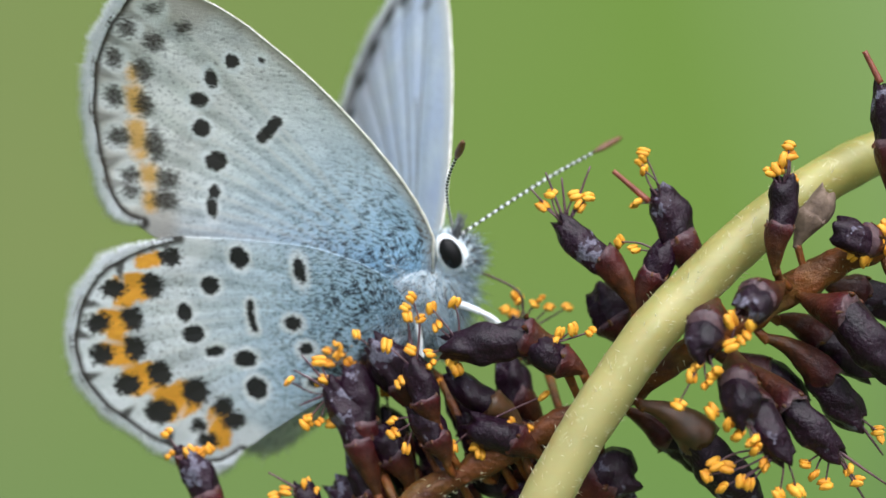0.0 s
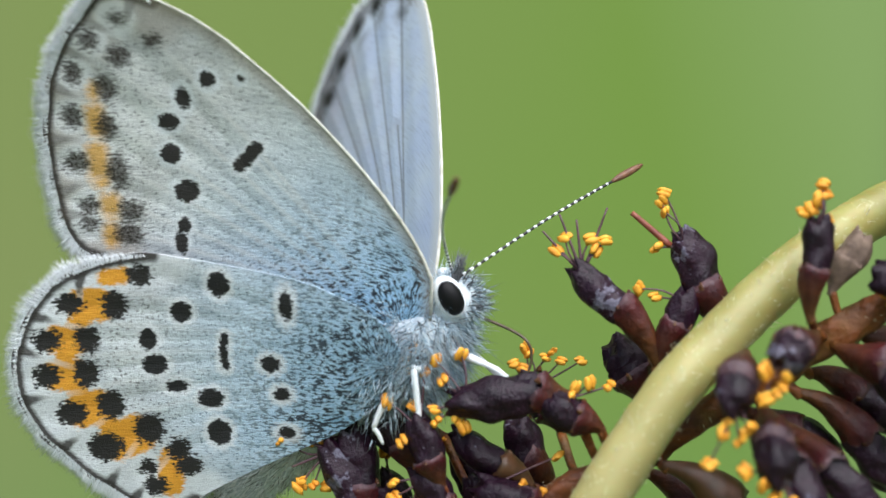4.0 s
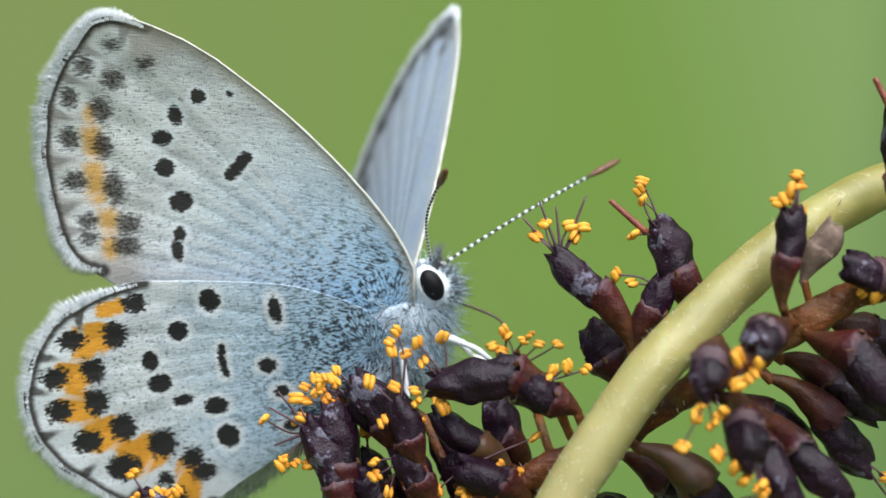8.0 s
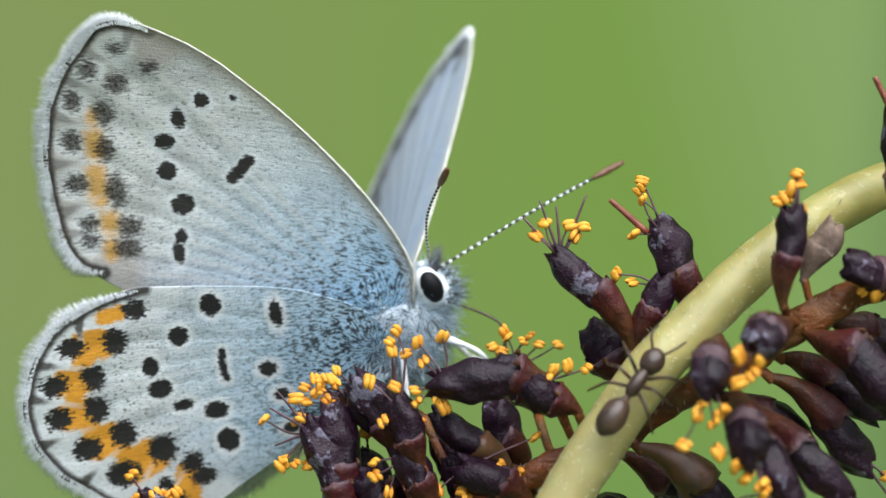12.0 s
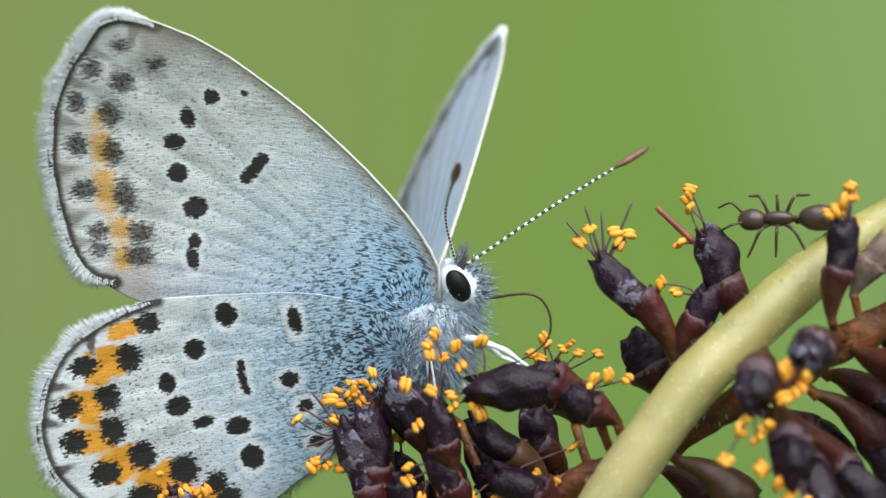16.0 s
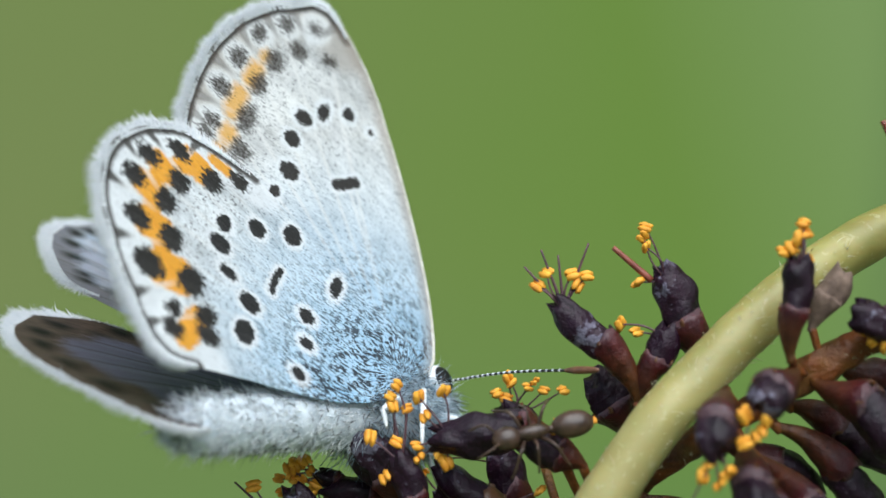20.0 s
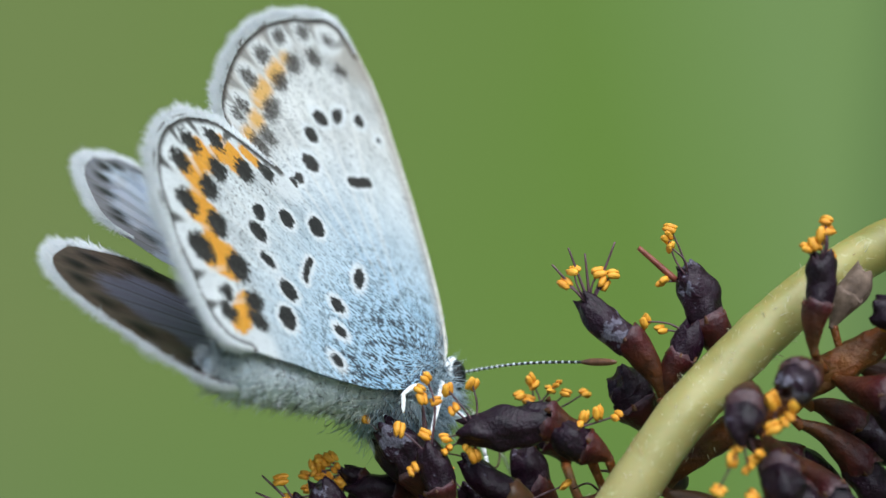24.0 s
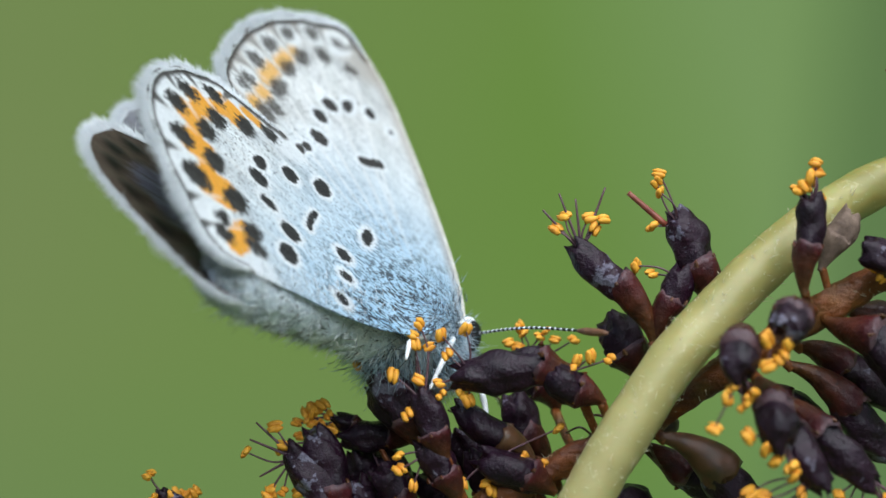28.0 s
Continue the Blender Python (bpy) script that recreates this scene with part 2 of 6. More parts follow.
def calyx_material():
    """Olive brown at the foot, red-brown to purple at the mouth, finely streaked and dotted."""
    m = Nodes("red_brown_calyx")
    n, k, f = m.noise(550.0, 4.0), m.noise(5200.0, 3.0, 0.7), m.noise(1900.0, 5.0, 0.65)
    r = m.node("ShaderNodeObjectInfo", out=5)
    c = m.mix(m.ramp(m.math("ADD", m.math("MULTIPLY", n, 0.5), m.math("MULTIPLY", f, 0.5)), 0.36, 0.62), (0.022, 0.003, 0.007), (0.082, 0.012, 0.012))
    c = m.mix(m.math("MULTIPLY", m.ramp(m.math("ADD", m.attr("foot"), m.math("MULTIPLY", n, 0.6)), 1.12, 0.35), m.math("ADD", 0.5, m.math("MULTIPLY", r, 0.5))), c, m.mix(m.ramp(f, 0.35, 0.65), (0.045, 0.021, 0.004), (0.125, 0.050, 0.009)))
    c = m.mix(m.math("MULTIPLY", m.ramp(m.math("ADD", m.attr("foot"), m.math("MULTIPLY", f, 0.25)), 1.04, 1.12), 0.25), c, (0.22, 0.18, 0.20))
    c = m.mix(m.math("MULTIPLY", m.ramp(k, 0.67, 0.75), 0.45), c, (0.36, 0.26, 0.23))
    c = m.mix(m.math("MULTIPLY", m.ramp(k, 0.36, 0.30), 0.7), c, (0.012, 0.006, 0.005))
    return m.done(c, m.math("ADD", 0.26, m.math("MULTIPLY", f, 0.3)), m.math("ADD", f, k), 0.7, 0.0001, Coat_Weight=0.08, Coat_Roughness=0.2, Specular_IOR_Level=0.25, Subsurface_Weight=0.08, Subsurface_Scale=0.0003)


def rachis_material():
    """Orange-brown ribbed bark with yellow-green patches."""
    m = Nodes("orange_brown_rachis")
    x = m.node("ShaderNodeTexCoord", out=3)
    fibre = m.noise(1500.0, 4.0, 0.6, m.node("ShaderNodeMapping", i_Vector=x, i_Rotation=(0.0, 0.5, 0.0), i_Scale=(0.16, 1.0, 1.0)))
    n, k = m.noise(420.0, 4.0), m.noise(4200.0, 4.0, 0.65)
    c = m.mix(m.ramp(fibre, 0.36, 0.64), (0.06, 0.014, 0.004), (0.21, 0.058, 0.009))
    c = m.mix(m.math("MULTIPLY", m.ramp(n, 0.54, 0.70), 0.5), c, (0.19, 0.13, 0.025))
    c = m.mix(m.math("MULTIPLY", m.ramp(k, 0.56, 0.7), 0.5), c, (0.05, 0.012, 0.006))
    return m.done(c, 0.45, m.math("ADD", fibre, m.math("MULTIPLY", k, 0.7)), 0.9, 0.00018, Specular_IOR_Level=0.45)


def stalk_material():
    m = Nodes("pale_green_stalk")
    x = m.node("ShaderNodeTexCoord", out=3)
    fibre = m.noise(900.0, 4.0, 0.6, m.node("ShaderNodeMapping", i_Vector=x, i_Rotation=(0.0, 0.75, 0.0), i_Scale=(0.14, 1.0, 1.0)))
    n, k = m.noise(300.0, 4.0), m.noise(3000.0, 3.0)
    c = m.mix(m.ramp(m.math("ADD", m.math("MULTIPLY", n, 0.5), m.math("MULTIPLY", fibre, 0.5)), 0.36, 0.64), (0.20, 0.18, 0.035), (0.37, 0.325, 0.10))
    low = m.node("ShaderNodeSeparateXYZ", out=2, i_0=x)
    c = m.mix(m.math("MULTIPLY", m.ramp(m.math("ADD", low, m.math("MULTIPLY", n, 0.002)), 0.0025, -0.005), 0.6), c, (0.43, 0.37, 0.17))
    c = m.mix(m.math("MULTIPLY", m.ramp(k, 0.62, 0.7), 0.35), c, (0.62, 0.57, 0.36))
    c = m.mix(m.math("MULTIPLY", m.ramp(m.noise(900.0, 3.0), 0.66, 0.74), 0.4), c, (0.20, 0.11, 0.05))
    return m.done(c, 0.42, m.math("ADD", fibre, m.math("MULTIPLY", k, 0.4)), 0.35, 0.00006, Subsurface_Weight=0.15, Subsurface_Scale=0.0005)


def fur_material(name, a, b):
    m = Nodes(name)
    r = m.node("ShaderNodeNewGeometry", out=8)
    c = m.mix(r, a, b)
    m.done(c, 0.6, Sheen_Weight=0.2)
    return m.thin(c, 0.2)


WING_UNDER, WING_UPPER = wing_under(), wing_upper()
FRINGE = fur_material("white_fringe", (0.78, 0.82, 0.85), (0.93, 0.94, 0.95))
FUR_WHITE = fur_material("white_fur", (0.70, 0.76, 0.80), (0.95, 0.96, 0.97))
FUR_BLUE = fur_material("grey_blue_fur", (0.22, 0.35, 0.45), (0.68, 0.79, 0.87))
FUR_DARK = fur_material("dark_fur", (0.02, 0.02, 0.025), (0.12, 0.13, 0.15))
SKIN = plain("grey_blue_scales", (0.46, 0.52, 0.57), (0.74, 0.79, 0.82), 3000.0, 0.7)
EYE = plain("black_eye", (0.004, 0.004, 0.005), (0.008, 0.006, 0.006), 800.0, 0.5, 0.0, Specular_IOR_Level=0.2)
WHITE = plain("white_scales", (0.72, 0.74, 0.76), (0.85, 0.86, 0.87), 4000.0, 0.6)
BLACK = plain("black_scales", (0.012, 0.011, 0.01), (0.03, 0.028, 0.025), 4000.0, 0.55)
CLUB = plain("brown_club", (0.10, 0.04, 0.02), (0.22, 0.10, 0.05), 3000.0, 0.5)
TONGUE = plain("dark_tongue", (0.04, 0.026, 0.014), (0.09, 0.06, 0.03), 4000.0, 0.4)
COSTA = plain("cream_wing_edge", (0.46, 0.43, 0.36), (0.70, 0.68, 0.62), 3000.0, 0.6)
PETAL, CALYX, STALK = petal_material(), calyx_material(), stalk_material()
ANTHER = plain("orange_anther", (0.60, 0.21, 0.008), (0.86, 0.43, 0.035), 2500.0, 0.6, 0.5)
FILAMENT = plain("purple_filament", (0.05, 0.018, 0.03), (0.13, 0.06, 0.07), 2500.0, 0.5)
STYLE = plain("red_style", (0.16, 0.03, 0.02), (0.25, 0.07, 0.04), 2500.0, 0.45)
RACHIS = rachis_material()
HAIR = plain("pale_hair", (0.6, 0.55, 0.35), (0.75, 0.7, 0.5), 900.0, 0.5, 0.0)
DRY = plain("dry_bud", (0.08, 0.05, 0.035), (0.22, 0.15, 0.11), 2500.0, 0.8, 0.9)
ANT = plain("ant_shell", (0.03, 0.018, 0.012), (0.085, 0.048, 0.03), 2500.0, 0.35)
GREEN_CALYX = plain("green_brown_calyx", (0.045, 0.026, 0.008), (0.13, 0.05, 0.022), 1200.0, 0.42, 0.5)


def meadow_material():
    m = Nodes("meadow")
    n, k = m.noise(1.4, 3.0), m.noise(60.0, 5.0)
    c = m.mix(m.ramp(n, 0.3, 0.7), (0.07, 0.10, 0.03), (0.12, 0.16, 0.06))
    return m.done(m.mix(m.math("MULTIPLY", k, 0.5), c, (0.05, 0.08, 0.015)), 0.9, k, 0.5, 0.02)


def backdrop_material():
    """Far foliage, all melted into soft greens; its daylight is put in as emission."""
    m = Nodes("glowing_far_greenery")
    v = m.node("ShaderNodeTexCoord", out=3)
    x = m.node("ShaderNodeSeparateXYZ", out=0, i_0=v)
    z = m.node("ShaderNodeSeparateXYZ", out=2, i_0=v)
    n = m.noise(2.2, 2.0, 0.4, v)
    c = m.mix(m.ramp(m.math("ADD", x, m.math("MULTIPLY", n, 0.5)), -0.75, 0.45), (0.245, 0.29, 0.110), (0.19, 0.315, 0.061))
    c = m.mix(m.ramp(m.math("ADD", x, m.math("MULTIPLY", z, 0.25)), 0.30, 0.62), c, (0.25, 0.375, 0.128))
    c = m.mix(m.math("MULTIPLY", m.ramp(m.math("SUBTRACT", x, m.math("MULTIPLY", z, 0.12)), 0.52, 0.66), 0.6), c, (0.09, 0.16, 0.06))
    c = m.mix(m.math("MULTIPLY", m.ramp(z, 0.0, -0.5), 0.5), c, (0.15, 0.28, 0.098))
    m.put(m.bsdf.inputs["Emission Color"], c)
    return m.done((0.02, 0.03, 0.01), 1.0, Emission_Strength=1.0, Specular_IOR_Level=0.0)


# ---- building helpers ----
def mesh_of(name, bm):
    me = bpy.data.meshes.new(name)
    bmesh.ops.recalc_face_normals(bm, faces=bm.faces)
    bm.to_mesh(me)
    bm.free()
    me.polygons.foreach_set("use_smooth", [True] * len(me.polygons))
    return me


def part(name, bm, material, parent, label=""):
    me = bm if isinstance(bm, bpy.types.Mesh) else mesh_of(name, bm)
    if not me.materials:
        me.materials.append(material)
    ob = new(name, me)
    ob.parent = parent
    return tagged(ob, label)


def thing(name, x, y, z, label, category, group="", kind=""):
    ob = new(name)
    ob.empty_display_size = 0.001
    ob.location = Vector((x, y, z)) * MM
    return tagged(ob, label, category, group, kind)


def smooth_line(points, n):
    """A Catmull-Rom line of n+1 points through the given ones."""
    p = [Vector(q) for q in points]
    p = [p[0] * 2 - p[1]] + p + [p[-1] * 2 - p[-2]]
    out = []
    for i in range(n + 1):
        u = i / n * (len(p) - 3)
        k = min(int(u), len(p) - 4)
        t = u - k
        a, b, c, d = p[k : k + 4]
        out.append(0.5 * (2 * b + (c - a) * t + (2 * a - 5 * b + 4 * c - d) * t * t + (3 * b - a - 3 * c + d) * t**3))
    return out


def tube(bm, points, radii, sides=10, squash=1.0, twist=None, cap=True, wobble=0.0, layer=None):
    """A closed tube along points in millimetres, with a radius at each."""
    pts = [Vector(p) for p in points]
    ref = Vector(twist) if twist else Vector((0.13, -0.95, 0.2))
    rings = []
    for i, p in enumerate(pts):
        d = (pts[min(i + 1, len(pts) - 1)] - pts[max(i - 1, 0)]).normalized()
        u = d.cross(ref)
        u = u.normalized() if u.length > 1e-4 else d.orthogonal().normalized()
        v = d.cross(u)
        r = radii[i] if not callable(radii) else radii(i / (len(pts) - 1))
        ring = []
        for k in range(sides):
            a = 2 * math.pi * k / sides
            w = 1 + wobble * (noise.noise(p * 1.7 + Vector((math.cos(a), math.sin(a), 3.1)) * 1.3))
            vert = bm.verts.new((p + (u * math.cos(a) + v * math.sin(a) * squash) * r * w) * MM)
            if layer is not None:
                vert[layer] = i / (len(pts) - 1)
            ring.append(vert)
        rings.append(ring)
    for a, b in zip(rings, rings[1:]):
        for k in range(sides):
            bm.faces.new((a[k], a[(k + 1) % sides], b[(k + 1) % sides], b[k]))
    if cap:
        bm.faces.new(rings[0][::-1])
        bm.faces.new(rings[-1])
    return bm


def ball(bm, centre, rx, ry, rz, axis=None, seg=16, rings=10, rough=0.0):
    """An ellipsoid in millimetres whose rx lies along axis."""
    q = Vector(axis or (1, 0, 0)).to_track_quat("X", "Z").to_matrix().to_4x4()
    made = bmesh.ops.create_uvsphere(bm, u_segments=seg, v_segments=rings, radius=1.0)["verts"]
    for v in made:
        c = v.co.copy()
        k = 1 + rough * noise.noise(c * 2.3 + Vector(centre))
        v.co = (Vector(centre) + (q @ Vector((c.z * rx, c.x * ry, c.y * rz))) * k) * MM
    return bm


def hairs(bm, roots, ways, length, radius, rng, bend=0.25, spread=0.3, sizes=None):
    """Fine tapered hairs, each from a root along its way."""
    for p, d, k in zip(roots, ways, sizes or [1.0] * len(roots)):
        d = (Vector(d) + Vector([rng.gauss(0, spread) for _ in range(3)])).normalized()
        u = d.orthogonal().normalized()
        v = d.cross(u)
        n = length * k * rng.uniform(0.55, 1.15)
        sag = Vector([rng.gauss(0, bend) for _ in range(3)]) * n
        a = [bm.verts.new((Vector(p) + (u * math.cos(k * 2.094) + v * math.sin(k * 2.094)) * radius) * MM) for k in range(3)]
        b = [bm.verts.new((Vector(p) + d * n * 0.55 + sag * 0.35 + (u * math.cos(k * 2.094) + v * math.sin(k * 2.094)) * radius * 0.75) * MM) for k in range(3)]
        tip = bm.verts.new((Vector(p) + d * n + sag) * MM)
        for k in range(3):
            bm.faces.new((a[k], a[(k + 1) % 3], b[(k + 1) % 3], b[k]))
            bm.faces.new((b[k], b[(k + 1) % 3], tip))
    return bm


# ---- the setting ----
bm = bmesh.new()
bmesh.ops.create_grid(bm, x_segments=60, y_segments=60, size=600.0)
for v in bm.verts:
    v.co.z = -0.9 + 0.02 * noise.noise(v.co * 0.2)
ground = tagged(part("ground", bm, meadow_material(), None), "short green summer meadow under the shrub", "ground", kind="structure")
bm = bmesh.new()
for i in range(41):
    a = radians(-100 + 5 * i)
    for z in (-0.92, 3.2):
        bm.verts.new((2.4 * math.sin(a), 2.4 * math.cos(a), z))
bm.verts.ensure_lookup_table()
for i in range(40):
    bm.faces.new((bm.verts[2 * i], bm.verts[2 * i + 2], bm.verts[2 * i + 3], bm.verts[2 * i + 1]))
backdrop = tagged(part("backdrop", bm, backdrop_material(), None), "glowing sheet coloured as far green foliage melted into a soft blur", "backdrop", kind="structure")


# ---- the butterfly ----
def fields(px, pz, kind):
    """The marks of a wing as distances in millimetres at each point."""
    def near(points, radii):
        best = np.full(px.shape, 9.0)
        for (x, z), r in zip(points, radii):
            rx, rz = r if isinstance(r, tuple) else (r, r)
            best = np.minimum(best, (np.hypot((px - x) / rx, (pz - z) / rz) - 1) * min(rx, rz))
        return best

    def along(points):
        best = np.full(px.shape, 9.0)
        for (x0, z0), (x1, z1) in zip(points, points[1:]):
            t = np.clip(((px - x0) * (x1 - x0) + (pz - z0) * (z1 - z0)) / ((x1 - x0) ** 2 + (z1 - z0) ** 2 + 1e-9), 0, 1)
            best = np.minimum(best, np.hypot(px - x0 - t * (x1 - x0), pz - z0 - t * (z1 - z0)))
        return best

    inner, outer = kind["inner"], kind["outer"]
    lun = np.minimum(near(inner, kind["inner_size"]), near(outer, kind["outer_size"]))
    spot = near(kind["disc"], kind["disc_size"])
    for line, width in kind["bars"]:
        spot = np.minimum(spot, along(line) - width)
    gold = np.full(px.shape, 9.0)
    for line, width in kind["gold"]:
        gold = np.minimum(gold, along(line) - width)
    lobes = near(outer, [(0.56, 0.50)] * len(outer))
    rim, costa = along(kind["rim"]), along(kind["costa"])
    ticks = np.full(px.shape, 9.0)
    edge = np.array(kind["rim"])
    stops = [(2 * outer[0][0] - outer[1][0], 2 * outer[0][1] - outer[1][1])] + outer
    for (x0, z0), (x1, z1) in zip(stops, stops[1:]):
        mx, mz = (x0 + x1) / 2, (z0 + z1) / 2
        foot = edge[np.argmin(np.hypot(edge[:, 0] - mx, edge[:, 1] - mz))]
        ticks = np.minimum(ticks, along([tuple(foot), (mx + (mx - foot[0]) * 0.9, mz + (mz - foot[1]) * 0.9)]))
    d = np.hypot(px, pz)
    blue = np.clip(1.15 - d / kind["blue"], 0, 1) ** 0.8 * np.clip((0.95 - pz / 11.0) if kind["front"] else (0.75 - pz / 30.0), 0, 1)
    if not kind["front"]:
        blue = np.maximum(blue, 0.95 * np.clip((-pz - 0.1) / 1.8, 0, 1) * np.clip(1.3 - d / 6.0, 0, 1))
    veins = np.full(px.shape, 9.0)
    for x, z in kind["veins"]:
        x, z = x * 1.06, z * 1.05
        q = smooth_line([(0, 0, 0), (x * 0.5, 0, z * 0.5 + 0.25), (x, 0, z)], 6)
        veins = np.minimum(veins, along([(a.x, a.z) for a in q]))
    ang = np.arctan2(pz, -px)
    return {"spot": spot, "lunule": lun, "orange": gold, "lobe": lobes, "tick": ticks, "line": rim, "costa": costa, "blue": blue,
            "vein": veins, "along": d, "across": ang * np.maximum(d, 1.5), "faded": np.full(px.shape, kind["faded"]), "band": np.full(px.shape, kind["band"])}


FORE = dict(front=True, arch=(0.00413, 0.01138, 0.01601, 0.00592), faded=0.7, band=1.0, blue=7.4,
    outline=[(0.3, -0.4), (0.78, 0.2), (0.93, 1.42), (0.5, 2.65), (-0.24, 4.0), (-1.3, 5.54), (-2.4, 6.93), (-3.64, 8.26), (-4.72, 9.27), (-5.51, 9.82), (-6.31, 10.3), (-7.06, 10.56), (-7.71, 10.47), (-8.3, 9.99), (-8.98, 9.31), (-9.54, 8.54), (-9.9, 7.68), (-10.14, 6.79), (-10.22, 5.88), (-10.2, 4.94), (-10.13, 4.0), (-9.93, 3.22), (-9.39, 2.73), (-8.16, 1.81), (-6.35, 1.55), (-3.6, 0.4), (-1.2, -0.4)],
    rim=[(-6.13, 10.14), (-6.62, 10.38), (-7.07, 10.51), (-7.42, 10.5), (-7.76, 10.41), (-8.09, 10.14), (-8.42, 9.79), (-8.81, 9.43), (-9.17, 9.0), (-9.47, 8.53), (-9.72, 8.02), (-9.89, 7.49), (-10.04, 6.91), (-10.14, 6.33), (-10.17, 5.78), (-10.17, 5.22), (-10.14, 4.66), (-10.08, 4.05), (-9.98, 3.55), (-9.81, 3.15), (-9.46, 2.81), (-8.95, 2.61)],
    costa=[(0.78, 0.2), (0.93, 1.42), (0.75, 2.05), (0.5, 2.65), (0.15, 3.34), (-0.24, 4.0), (-0.75, 4.78), (-1.3, 5.54), (-1.84, 6.25), (-2.4, 6.93), (-3.02, 7.62), (-3.64, 8.26), (-4.17, 8.81), (-4.72, 9.27), (-5.11, 9.58), (-5.51, 9.82), (-5.96, 10.1), (-6.4, 10.33)],
    disc=[(-4.94, 7.76), (-5.78, 7.28), (-6.33, 6.61), (-6.41, 5.66), (-6.1, 4.51), (-6.33, 3.49), (-6.49, 2.96), (-3.96, 7.73)],
    disc_size=[(0.25, 0.25), (0.23, 0.33), (0.33, 0.26), (0.32, 0.29), (0.39, 0.34), (0.22, 0.24), (0.2, 0.36), (0.12, 0.09)],
    bars=[([(-3.8, 5.68), (-4.4, 5.18)], 0.2)],
    inner=[(-6.33, 9.0), (-7.48, 8.63), (-8.03, 7.75), (-8.21, 6.61), (-8.12, 5.22), (-7.9, 4.02), (-8.06, 3.34)],
    inner_size=[(0.3, 0.2), (0.36, 0.34), (0.36, 0.42), (0.34, 0.42), (0.36, 0.56), (0.4, 0.36), (0.46, 0.36)],
    outer=[(-7.3, 9.71), (-8.26, 9.17), (-8.94, 8.25), (-9.23, 6.97), (-9.33, 5.6), (-9.14, 4.24), (-9.18, 3.72)],
    outer_size=[(0.26, 0.2), (0.3, 0.34), (0.3, 0.36), (0.34, 0.38), (0.42, 0.34), (0.32, 0.28), (0.32, 0.25)],
    gold=[([(-8.41, 7.76), (-8.43, 7.56)], 0.17), ([(-8.52, 7.07), (-8.54, 6.55)], 0.31), ([(-8.66, 5.83), (-8.68, 5.11)], 0.35), ([(-8.5, 4.29), (-8.52, 4.09)], 0.34), ([(-8.59, 3.46), (-8.61, 3.22)], 0.25)],
    veins=[(-6.9, 9.9), (-8.4, 9.1), (-9.3, 7.75), (-9.7, 6.35), (-9.65, 4.9), (-9.4, 3.85), (-8.8, 2.7), (-7.3, 10.5), (-3.8, 5.2)])
